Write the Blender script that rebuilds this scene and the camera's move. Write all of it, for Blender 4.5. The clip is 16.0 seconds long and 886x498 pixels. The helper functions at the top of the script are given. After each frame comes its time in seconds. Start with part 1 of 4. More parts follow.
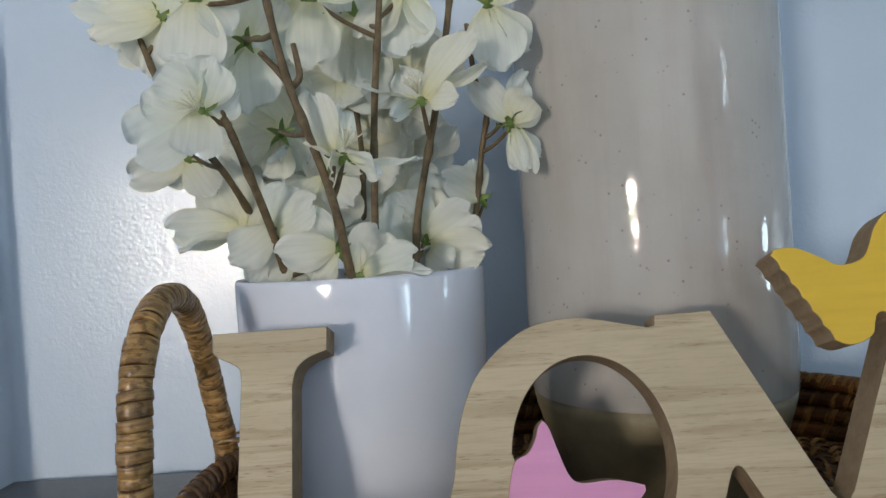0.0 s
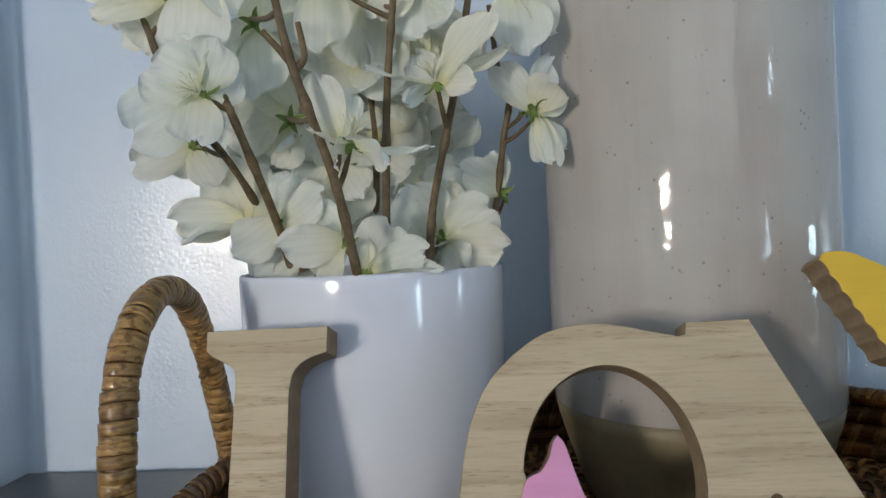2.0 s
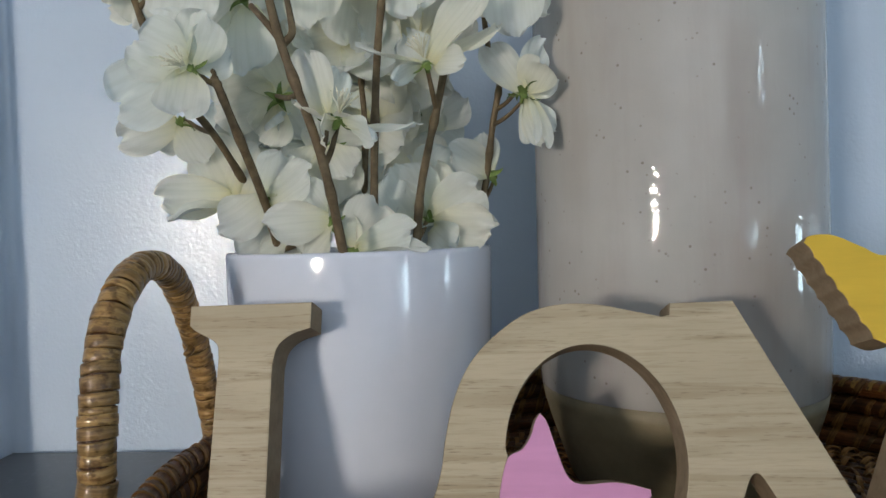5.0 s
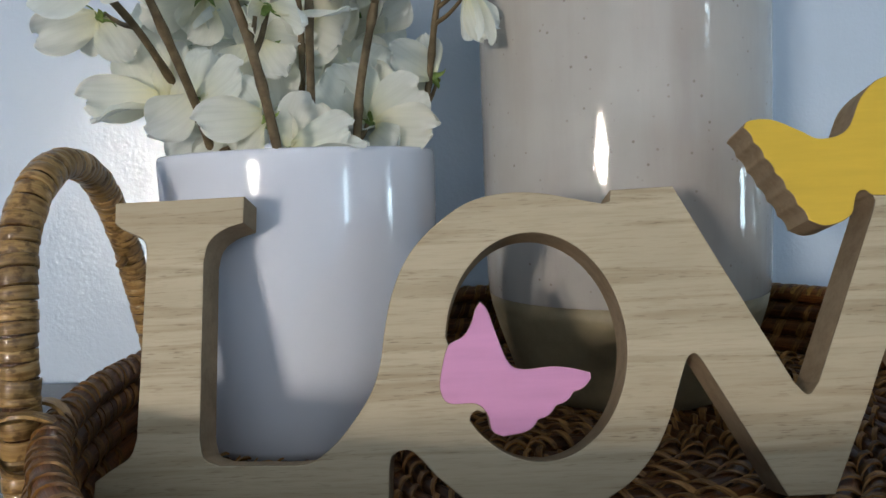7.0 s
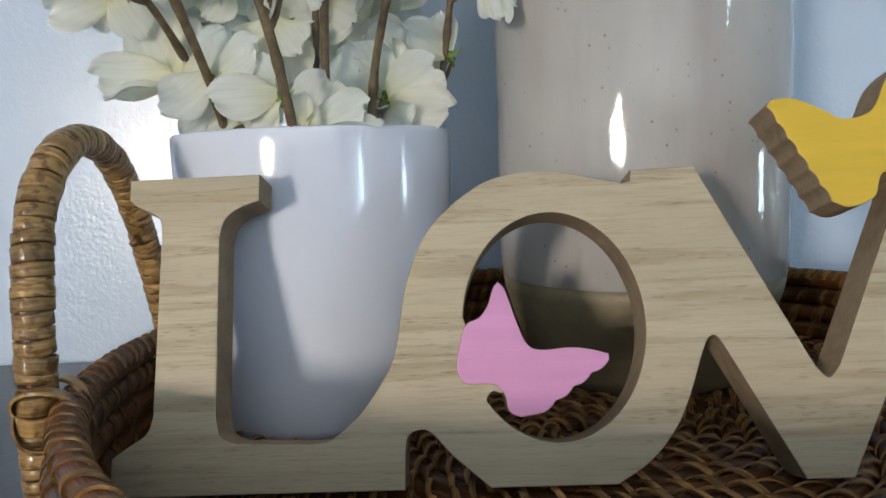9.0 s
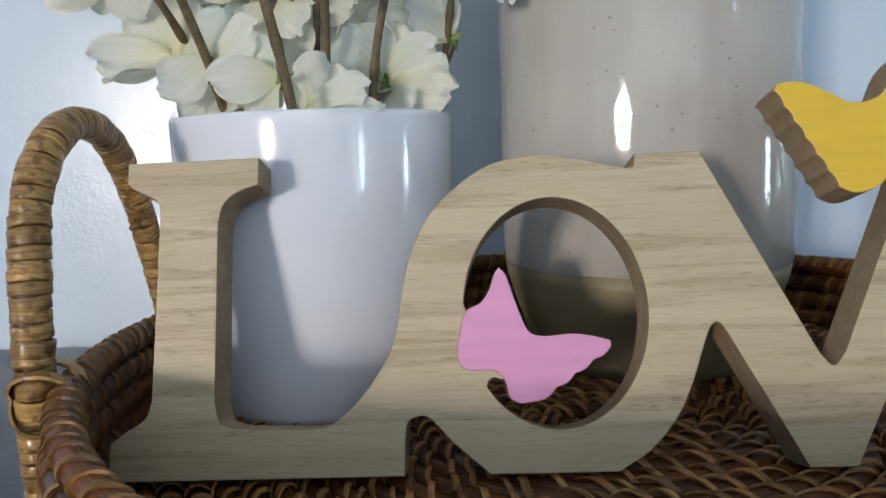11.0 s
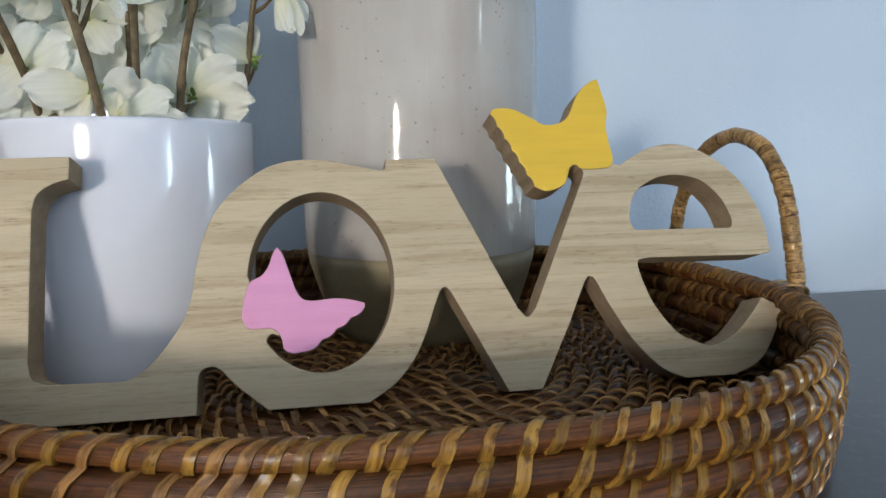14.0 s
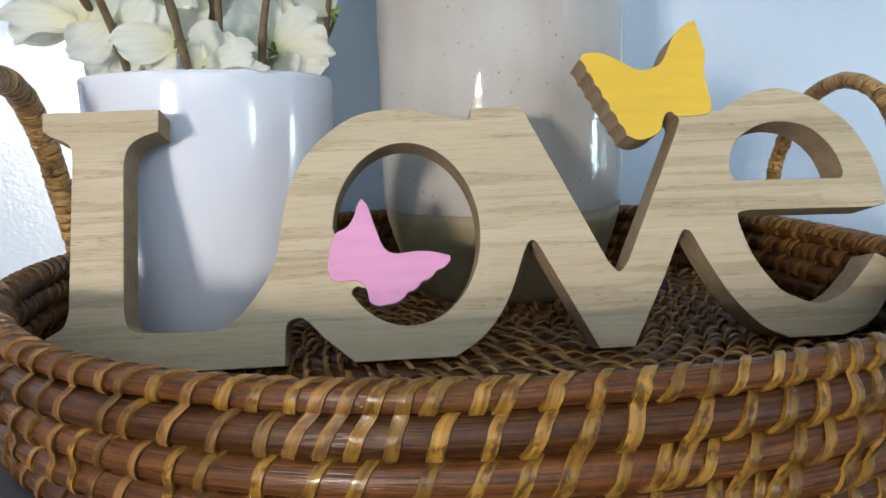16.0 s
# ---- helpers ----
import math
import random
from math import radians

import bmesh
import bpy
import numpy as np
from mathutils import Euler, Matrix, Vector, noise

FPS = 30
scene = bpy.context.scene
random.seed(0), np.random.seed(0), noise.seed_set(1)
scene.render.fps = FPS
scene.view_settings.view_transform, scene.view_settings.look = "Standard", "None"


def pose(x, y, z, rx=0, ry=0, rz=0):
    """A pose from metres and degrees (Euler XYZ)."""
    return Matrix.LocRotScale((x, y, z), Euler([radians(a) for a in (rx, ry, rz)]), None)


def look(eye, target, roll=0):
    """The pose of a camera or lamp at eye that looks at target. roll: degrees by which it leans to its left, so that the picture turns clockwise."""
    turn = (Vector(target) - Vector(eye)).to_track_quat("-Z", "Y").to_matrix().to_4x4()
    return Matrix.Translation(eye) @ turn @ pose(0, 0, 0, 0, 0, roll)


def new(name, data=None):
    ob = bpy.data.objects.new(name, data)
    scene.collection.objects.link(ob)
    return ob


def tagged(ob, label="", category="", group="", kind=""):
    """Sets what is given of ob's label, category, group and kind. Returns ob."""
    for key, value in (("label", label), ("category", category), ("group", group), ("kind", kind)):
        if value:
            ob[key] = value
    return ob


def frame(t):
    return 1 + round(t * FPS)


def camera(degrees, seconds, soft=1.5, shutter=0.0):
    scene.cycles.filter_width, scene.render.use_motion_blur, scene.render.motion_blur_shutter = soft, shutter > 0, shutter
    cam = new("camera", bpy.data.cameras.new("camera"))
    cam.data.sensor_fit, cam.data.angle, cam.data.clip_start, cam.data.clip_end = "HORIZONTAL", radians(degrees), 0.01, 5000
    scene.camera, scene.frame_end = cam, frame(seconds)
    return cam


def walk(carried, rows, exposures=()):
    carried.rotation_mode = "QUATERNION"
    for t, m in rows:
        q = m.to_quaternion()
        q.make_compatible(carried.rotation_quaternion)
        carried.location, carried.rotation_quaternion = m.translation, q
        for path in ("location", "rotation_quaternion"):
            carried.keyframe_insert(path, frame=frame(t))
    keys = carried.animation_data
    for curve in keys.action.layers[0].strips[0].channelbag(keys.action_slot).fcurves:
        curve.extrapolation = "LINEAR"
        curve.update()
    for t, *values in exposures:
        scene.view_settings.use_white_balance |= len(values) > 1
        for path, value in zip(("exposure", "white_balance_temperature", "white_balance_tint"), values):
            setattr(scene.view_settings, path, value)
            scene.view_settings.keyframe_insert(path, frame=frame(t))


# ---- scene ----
cam = camera(65.4, 16.0, soft=1.5)
PATH = [
    (0.0, (0.0942, -0.2249, 0.1256), (0.0870, 0.0750, 0.1210), -3.69),
    (0.5, (0.0974, -0.2105, 0.1251), (0.0744, 0.0886, 0.1223), -3.51),
    (1.0, (0.0928, -0.2046, 0.1241), (0.0637, 0.0940, 0.1225), -3.39),
    (1.5, (0.0988, -0.2014, 0.1238), (0.0677, 0.0970, 0.1215), -2.86),
    (2.0, (0.1023, -0.2045, 0.1243), (0.0794, 0.0946, 0.1196), -2.67),
    (2.5, (0.1055, -0.2053, 0.1249), (0.0862, 0.0940, 0.1190), -2.56),
    (3.0, (0.1038, -0.2042, 0.1230), (0.0843, 0.0951, 0.1168), -2.15),
    (5.5, (0.1064, -0.2036, 0.1152), (0.0859, 0.0956, 0.1066), -1.74),
    (6.0, (0.1162, -0.2016, 0.0989), (0.1049, 0.0978, 0.0840), -2.48),
    (6.5, (0.1146, -0.2012, 0.0990), (0.1070, 0.0978, 0.0748), -2.64),
    (7.0, (0.1115, -0.1985, 0.0969), (0.1071, 0.1002, 0.0689), -2.52),
    (7.5, (0.1095, -0.1965, 0.0970), (0.1062, 0.1018, 0.0653), -2.03),
    (8.0, (0.1095, -0.1968, 0.0950), (0.1055, 0.1014, 0.0622), -2.14),
    (8.5, (0.1110, -0.1984, 0.0963), (0.1061, 0.0996, 0.0619), -2.10),
    (9.0, (0.1076, -0.1967, 0.0949), (0.1006, 0.1012, 0.0608), -2.23),
    (11.5, (0.1090, -0.1942, 0.0933), (0.0996, 0.1030, 0.0530), -2.07),
    (12.0, (0.1055, -0.2036, 0.0918), (0.0990, 0.0939, 0.0539), -1.65),
    (12.5, (0.1072, -0.2224, 0.0915), (0.1178, 0.0749, 0.0528), -1.38),
    (13.0, (0.1207, -0.2421, 0.0950), (0.1513, 0.0537, 0.0554), -1.05),
    (13.5, (0.1281, -0.2519, 0.0925), (0.1710, 0.0426, 0.0543), -0.98),
    (14.0, (0.1365, -0.2570, 0.0909), (0.1885, 0.0362, 0.0538), -1.00),
    (14.5, (0.1322, -0.2580, 0.0877), (0.1787, 0.0363, 0.0524), -0.98),
    (15.0, (0.1316, -0.2489, 0.0824), (0.1661, 0.0462, 0.0407), -0.83),
    (15.5, (0.1352, -0.2542, 0.0850), (0.1635, 0.0406, 0.0375), -1.45),
    (16.0, (0.1286, -0.2490, 0.0822), (0.1525, 0.0461, 0.0338), -1.78),
]
EXPOSURES = [(0.0, -0.68), (3.0, -0.70), (5.5, -0.70), (7.0, -0.58), (9.0, -0.40), (11.5, -0.28), (13.0, -0.21), (14.5, -0.18), (15.2, -0.09), (16.0, 0.06)]
walk(cam, [(t, look(eye, aim, roll)) for t, eye, aim, roll in PATH], EXPOSURES)

# ---- world and daylight ----
world = bpy.data.worlds.new("world")
scene.world = world
world.use_nodes = True
wn = world.node_tree
sky = wn.nodes.new("ShaderNodeTexSky")
sky.sky_type, sky.sun_disc = "NISHITA", False
sky.sun_elevation, sky.sun_rotation = radians(38), radians(140)
wn.links.new(sky.outputs[0], wn.nodes["Background"].inputs[0])
wn.nodes["Background"].inputs[1].default_value = 0.08
RING_POWER, WINDOW_POWER = 950.0, 20.0


def area_light(name, m, w, h, power, colour):
    data = bpy.data.lights.new(name, "AREA")
    data.shape, data.size, data.size_y = "RECTANGLE", w, h
    data.energy, data.color = power, colour
    ob = new(name, data)
    ob.matrix_world = m
    return ob


WINDOWS = ((-1.87, -1.73, 0.12, 0.68, 0.92), (-2.56, -2.28, 0.62, -0.55, 0.20), (-0.32, 0.0, 0.95, -0.62, 0.16))
# made-up wide opening behind the camera, added as soft fill to lift the shadows
FILL_WINDOW, FRONT_POWER = (-0.9, 1.5, 0.35, 1.60), 17.0
for y0, y1, share, WZ0, WZ1 in WINDOWS:
    area_light("window_daylight", look((2.69, (y0 + y1) / 2, (WZ0 + WZ1) / 2), (1.69, (y0 + y1) / 2, (WZ0 + WZ1) / 2 - 0.05)), 0.9 * (y1 - y0), 0.92 * (WZ1 - WZ0), WINDOW_POWER * share, (0.64, 0.87, 1.0))
fx0, fx1, fz0, fz1 = FILL_WINDOW
area_light("window_daylight", look(((fx0 + fx1) / 2, -2.59, (fz0 + fz1) / 2), ((fx0 + fx1) / 2, -1.59, (fz0 + fz1) / 2)), 0.95 * (fx1 - fx0), 0.95 * (fz1 - fz0), FRONT_POWER, (0.86, 0.93, 1.0))


# ---- materials ----
class Mat:
    """A short way to write node materials."""

    def __init__(self, name, rough=0.5, spec=0.5, coat=0.0):
        self.m = bpy.data.materials.new(name)
        self.m.use_nodes = True
        self.t = self.m.node_tree
        self.b = self.t.nodes["Principled BSDF"]
        self.b.inputs["Roughness"].default_value = rough
        self.b.inputs["Specular IOR Level"].default_value = spec
        self.b.inputs["Coat Weight"].default_value = coat
        self.b.inputs["Coat Roughness"].default_value = 0.12

    def n(self, kind, **values):
        node = self.t.nodes.new("ShaderNode" + kind)
        for key, v in values.items():
            node.inputs[key.replace("_", " ")].default_value = v
        return node

    def link(self, a, b):
        self.t.links.new(a, b)

    def coords(self, scale=(1, 1, 1), source="Object"):
        c, m = self.n("TexCoord"), self.n("Mapping")
        m.inputs["Scale"].default_value = scale
        self.link(c.outputs[source], m.inputs["Vector"])
        return m.outputs[0]

    def noise(self, at, scale, detail=4.0, rough=0.55, dist=0.0):
        n = self.n("TexNoise", Scale=scale, Detail=detail, Roughness=rough, Distortion=dist)
        self.link(at, n.inputs["Vector"])
        return n.outputs["Fac"]

    def ramp(self, fac, stops):
        r = self.n("ValToRGB")
        e = r.color_ramp.elements
        while len(e) < len(stops):
            e.new(0.5)
        for el, (p, c) in zip(e, stops):
            el.position, el.color = p, (*c, 1)
        self.link(fac, r.inputs[0])
        return r.outputs[0]

    def mix(self, fac, a, b, mode="MIX"):
        n = self.t.nodes.new("ShaderNodeMix")
        n.data_type, n.blend_type = "RGBA", mode
        for sock, v in ((n.inputs[0], fac), (n.inputs[6], a), (n.inputs[7], b)):
            if isinstance(v, (int, float)):
                sock.default_value = v
            elif isinstance(v, tuple):
                sock.default_value = (*v, 1)
            else:
                self.link(v, sock)
        return n.outputs[2]

    def colour(self, c):
        if isinstance(c, tuple):
            self.b.inputs["Base Color"].default_value = (*c, 1)
        else:
            self.link(c, self.b.inputs["Base Color"])

    def bump(self, fac, strength, dist):
        n = self.n("Bump", Strength=strength, Distance=dist)
        self.link(fac, n.inputs["Height"])
        last = self.b.inputs["Normal"].links
        if last:
            self.link(last[0].from_socket, n.inputs["Normal"])
        self.link(n.outputs[0], self.b.inputs["Normal"])

    def rough(self, fac, lo, hi):
        n = self.n("MapRange", To_Min=lo, To_Max=hi)
        self.link(fac, n.inputs["Value"])
        self.link(n.outputs[0], self.b.inputs["Roughness"])


def wall_paint():
    k = Mat("pale_blue_gloss_paint", 0.25, 0.75)
    at = k.coords()
    k.colour(k.ramp(k.noise(at, 3.0), [(0.3, (0.550, 0.642, 0.762)), (0.7, (0.585, 0.677, 0.795))]))
    k.bump(k.noise(at, 420.0, 2.0), 0.34, 0.0007)
    k.bump(k.noise(at, 120.0, 2.0), 0.12, 0.001)
    return k.m


def plain_paint(name, c):
    k = Mat(name, 0.7)
    k.colour(k.ramp(k.noise(k.coords(), 4.0), [(0.3, tuple(0.94 * v for v in c)), (0.7, c)]))
    return k.m


def dark_stone():
    k = Mat("dark_grey_stone", 0.3, 0.5)
    at = k.coords()
    a, b = k.noise(at, 38.0, 6.0, 0.7), k.noise(at, 190.0, 3.0, 0.7)
    base = k.ramp(a, [(0.35, (0.060, 0.064, 0.074)), (0.65, (0.085, 0.09, 0.10))])
    k.colour(k.mix(k.ramp(b, [(0.55, (0, 0, 0)), (0.7, (1, 1, 1))]), base, (0.105, 0.11, 0.12)))
    k.rough(a, 0.24, 0.38)
    return k.m


def oak_veneer():
    k = Mat("oak_veneer", 0.55, 0.4)
    broad = k.noise(k.coords((3.0, 60, 4)), 1.0, 3.0, 0.5, 0.6)
    bands = k.noise(k.coords((7, 165, 8)), 1.0, 2.0, 0.5, 0.9)
    fine = k.noise(k.coords((55, 900, 30)), 1.0, 3.0, 0.6)
    dashes = k.noise(k.coords((150, 1700, 60)), 1.0, 2.0, 0.5)
    patch = k.noise(k.coords((14, 30, 9)), 1.0, 3.0, 0.6, 0.8)
    c = k.ramp(broad, [(0.25, (0.392, 0.319, 0.213)), (0.5, (0.470, 0.392, 0.269)), (0.75, (0.540, 0.457, 0.324))])
    c = k.mix(k.ramp(bands, [(0.50, (0, 0, 0)), (0.60, (0.75, 0.75, 0.75)), (0.66, (0.25, 0.25, 0.25))]), c, (0.325, 0.250, 0.152))
    c = k.mix(k.ramp(fine, [(0.34, (0.45, 0.45, 0.45)), (0.52, (0, 0, 0))]), c, (0.35, 0.27, 0.17))
    marks = k.ramp(dashes, [(0.33, (0.9, 0.9, 0.9)), (0.42, (0, 0, 0))])
    where = k.ramp(bands, [(0.42, (0.12, 0.12, 0.12)), (0.60, (1, 1, 1))])
    c = k.mix(k.mix(1.0, marks, where, "MULTIPLY"), c, (0.22, 0.162, 0.10))
    c = k.mix(k.ramp(patch, [(0.4, (0, 0, 0)), (0.75, (0.35, 0.35, 0.35))]), c, (0.56, 0.475, 0.335))
    k.colour(c)
    k.bump(fine, 0.3, 0.0003)
    return k.m


def fibreboard():
    k = Mat("sawn_fibreboard", 0.8, 0.25)
    a = k.noise(k.coords(), 160.0, 5.0, 0.7)
    k.colour(k.ramp(a, [(0.3, (0.24, 0.172, 0.105)), (0.7, (0.35, 0.262, 0.17))]))
    k.bump(k.noise(k.coords(), 900.0, 3.0), 0.3, 0.0003)
    return k.m


def craft_paint(name, c):
    k = Mat(name, 0.5, 0.35)
    a = k.noise(k.coords((30, 260, 30)), 1.0, 4.0)
    b = k.noise(k.coords(), 45.0, 4.0)
    c0 = k.ramp(a, [(0.3, tuple(v * 0.9 for v in c)), (0.7, c)])
    k.colour(k.mix(k.ramp(b, [(0.45, (0, 0, 0)), (0.8, (0.35, 0.35, 0.35))]), c0, tuple(min(1, v * 1.12) for v in c)))
    k.bump(a, 0.18, 0.0003)
    return k.m


def white_plastic():
    k = Mat("white_gloss_pot", 0.11, 0.75)
    a = k.noise(k.coords(), 9.0, 3.0)
    k.colour(k.ramp(a, [(0.3, (0.66, 0.69, 0.78)), (0.7, (0.69, 0.72, 0.80))]))
    k.bump(k.noise(k.coords((1, 1, 0.35)), 26.0, 2.0), 0.08, 0.002)
    return k.m


def glazed_ceramic():
    k = Mat("speckled_cream_glaze", 0.03, 0.34)
    at = k.coords()
    runs = k.noise(k.coords((1, 1, 0.13)), 55.0, 4.0, 0.6)
    cloud = k.noise(at, 16.0, 4.0)
    v = k.n("TexVoronoi", Scale=210.0, Randomness=1.0)
    k.link(at, v.inputs["Vector"])
    pick = k.noise(at, 95.0, 2.0)
    spots = k.ramp(v.outputs["Distance"], [(0.07, (1, 1, 1)), (0.16, (0, 0, 0))])
    some = k.ramp(pick, [(0.48, (0, 0, 0)), (0.55, (1, 1, 1))])
    c = k.ramp(cloud, [(0.3, (0.41, 0.385, 0.355)), (0.7, (0.48, 0.465, 0.435))])
    c = k.mix(k.ramp(runs, [(0.45, (0, 0, 0)), (0.75, (0.55, 0.55, 0.55))]), c, (0.37, 0.315, 0.285))
    both = k.mix(1.0, spots, some, "MULTIPLY")
    k.colour(k.mix(k.mix(1.0, both, (0.7, 0.7, 0.7), "MULTIPLY"), c, (0.20, 0.16, 0.13)))
    k.bump(runs, 0.15, 0.0022)
    k.bump(k.noise(k.coords((1, 1, 0.6)), 120.0, 3.0), 0.26, 0.0008)
    return k.m


def bare_clay():
    k = Mat("bare_olive_clay", 0.5, 0.4)
    a = k.noise(k.coords(), 60.0, 5.0, 0.65)
    k.colour(k.ramp(a, [(0.3, (0.205, 0.168, 0.098)), (0.7, (0.30, 0.245, 0.148))]))
    k.bump(k.noise(k.coords((1, 1, 5)), 90.0, 3.0), 0.3, 0.0006)
    return k.m


def cane(name, dark, light, grain=(60, 1500, 1), rough=0.3, coat=0.5, random_amount=0.5, burnt=0.85, relief=0.4):
    """Varnished rattan: fibres along local z, blotches, and a tone for each piece."""
    k = Mat(name, rough, 0.35, coat)
    info, geo = k.n("ObjectInfo"), k.n("NewGeometry")
    add = k.n("Math")
    add.operation = "ADD"
    k.link(info.outputs["Random"], add.inputs[0])
    k.link(geo.outputs["Random Per Island"], add.inputs[1])
    far = k.n("CombineXYZ")
    k.link(add.outputs[0], far.inputs[2])

    def placed(scale):
        m, v = k.coords(scale, "UV"), k.n("VectorMath")
        v.operation = "MULTIPLY_ADD"
        k.link(far.outputs[0], v.inputs[0])
        v.inputs[1].default_value = (0, 0, 60)
        k.link(m, v.inputs[2])
        return v.outputs[0]

    fib = k.noise(placed(grain), 1.0, 3.0, 0.6)
    blot = k.noise(placed((230, 330, 1)), 1.0, 3.0, 0.6)
    c = k.ramp(fib, [(0.3, dark), (0.7, light)])
    burn = (dark[0] * 0.36, dark[1] * 0.30, dark[2] * 0.26)
    c = k.mix(k.ramp(blot, [(0.38, (burnt,) * 3), (0.50, (0, 0, 0))]), c, burn)
    fr = k.n("Math")
    fr.operation = "FRACT"
    k.link(add.outputs[0], fr.inputs[0])
    tone = k.ramp(fr.outputs[0], [(0.0, (1 - random_amount,) * 3), (1.0, (1, 1, 1))])
    k.colour(k.mix(1.0, c, tone, "MULTIPLY"))
    k.bump(fib, relief, 0.0005)
    return k.m


def petal_silk():
    k = Mat("cream_silk_petal", 0.75, 0.2)
    at = k.coords()
    veins = k.noise(k.coords((30, 420, 60)), 1.0, 3.0)
    sep = k.n("SeparateXYZ")
    k.link(at, sep.inputs[0])
    along = k.n("MapRange", From_Max=0.03)
    k.link(sep.outputs[0], along.inputs["Value"])
    c = k.ramp(along.outputs[0], [(0.0, (0.79, 0.76, 0.49)), (0.16, (0.86, 0.85, 0.69)), (0.45, (0.88, 0.88, 0.80)), (1.0, (0.875, 0.885, 0.86))])
    c = k.mix(k.ramp(veins, [(0.35, (0.3, 0.3, 0.3)), (0.55, (0, 0, 0))]), c, (0.68, 0.69, 0.60))
    info = k.n("ObjectInfo")
    c = k.mix(1.0, c, k.ramp(info.outputs["Random"], [(0.0, (0.93, 0.98, 1.0)), (0.5, (0.97, 0.97, 0.96)), (1.0, (1.0, 0.985, 0.91))]), "MULTIPLY")
    k.colour(c)
    k.bump(veins, 0.12, 0.0004)
    k.bump(k.noise(at, 190.0, 2.0), 0.10, 0.0006)
    tr = k.n("BsdfTranslucent")
    k.link(c, tr.inputs[0])
    mix = k.n("MixShader")
    mix.inputs[0].default_value = 0.4
    k.link(k.b.outputs[0], mix.inputs[1])
    k.link(tr.outputs[0], mix.inputs[2])
    k.link(mix.outputs[0], k.t.nodes["Material Output"].inputs[0])
    return k.m


def simple(name, a, b, scale, rough, bump=0.3, dist=0.0005):
    k = Mat(name, rough, 0.35)
    f = k.noise(k.coords(), scale, 4.0, 0.6)
    k.colour(k.ramp(f, [(0.3, a), (0.7, b)]))
    k.bump(f, bump, dist)
    return k.m


def glow(name, colour, strength):
    m = bpy.data.materials.new(name)
    m.use_nodes = True
    t = m.node_tree
    e = t.nodes.new("ShaderNodeEmission")
    e.inputs[0].default_value, e.inputs[1].default_value = (*colour, 1), strength
    t.links.new(e.outputs[0], t.nodes["Material Output"].inputs[0])
    return m


M_WALL, M_CEIL = wall_paint(), plain_paint("white_ceiling_paint", (0.8, 0.8, 0.79))
M_FLOOR = simple("beige_floor_tile", (0.36, 0.32, 0.27), (0.46, 0.42, 0.36), 5.0, 0.35, 0.05)
M_STONE, M_OAK, M_MDF = dark_stone(), oak_veneer(), fibreboard()
M_PINK, M_YELLOW = craft_paint("pink_craft_paint", (0.68, 0.31, 0.53)), craft_paint("yellow_craft_paint", (0.71, 0.47, 0.05))
M_POT, M_GLAZE, M_CLAY = white_plastic(), glazed_ceramic(), bare_clay()
M_COIL = cane("dark_rattan_core", (0.045, 0.0142, 0.0038), (0.192, 0.069, 0.0172), (26, 1000, 1), 0.36, 0.03, 0.45, 0.4, 0.9)
M_WRAP = cane("golden_rattan_strip", (0.19, 0.078, 0.011), (0.47, 0.262, 0.048), (60, 700, 1), 0.30, 0.12, 0.6, 0.8, 0.35)
M_WRAP_DARK = cane("shade_brown_rattan_strip", (0.13, 0.051, 0.012), (0.36, 0.183, 0.048), (60, 900, 1), 0.48, 0.0, 0.65, 0.6)
M_SHAVING = cane("thin_rattan_shaving", (0.20, 0.084, 0.024), (0.57, 0.305, 0.100), (60, 900, 1), 0.46, 0.03, 0.6, 0.5)
M_HANDLE = cane("tan_rattan_binding", (0.24, 0.118, 0.032), (0.57, 0.355, 0.135), (60, 900, 1), 0.32, 0.2, 0.5, 0.7, 0.4)
M_PETAL = petal_silk()
M_SAWN = simple("dark_sawn_edge", (0.12, 0.085, 0.05), (0.26, 0.20, 0.13), 140.0, 0.8)
M_STEM = simple("brown_flower_stem", (0.085, 0.058, 0.029), (0.185, 0.132, 0.070), 220.0, 0.6)
M_LEAF = simple("green_calyx", (0.10, 0.16, 0.03), (0.22, 0.29, 0.08), 200.0, 0.6)
M_STAMEN = simple("cream_stamen", (0.72, 0.70, 0.52), (0.85, 0.83, 0.70), 300.0, 0.6)
M_FOAM = simple("green_floral_foam", (0.05, 0.07, 0.03), (0.10, 0.12, 0.05), 300.0, 0.9)
M_FRAME = plain_paint("white_window_frame", (0.78, 0.78, 0.78))
M_BLACK = simple("black_plastic", (0.02, 0.02, 0.02), (0.03, 0.03, 0.03), 50.0, 0.45, 0.05)
M_GLOW = glow("ring_light_diffuser", (1.0, 0.915, 0.82), RING_POWER)
M_DARKWOOD = simple("dark_table_leg", (0.05, 0.035, 0.025), (0.09, 0.06, 0.045), 30.0, 0.5, 0.1)
glass = bpy.data.materials.new("clear_window_glass")
glass.use_nodes = True
gb = glass.node_tree.nodes["Principled BSDF"]
gb.inputs["Transmission Weight"].default_value, gb.inputs["Roughness"].default_value = 1.0, 0.02
M_GLASS = glass


# ---- helpers for meshes ----
def to_mesh(name, bm, material, smooth=True):
    me = bpy.data.meshes.new(name)
    bmesh.ops.recalc_face_normals(bm, faces=bm.faces)
    bm.to_mesh(me)
    bm.free()
    for mt in material if isinstance(material, (list, tuple)) else [material]:
        me.materials.append(mt)
    if smooth:
        me.shade_smooth()
    return me


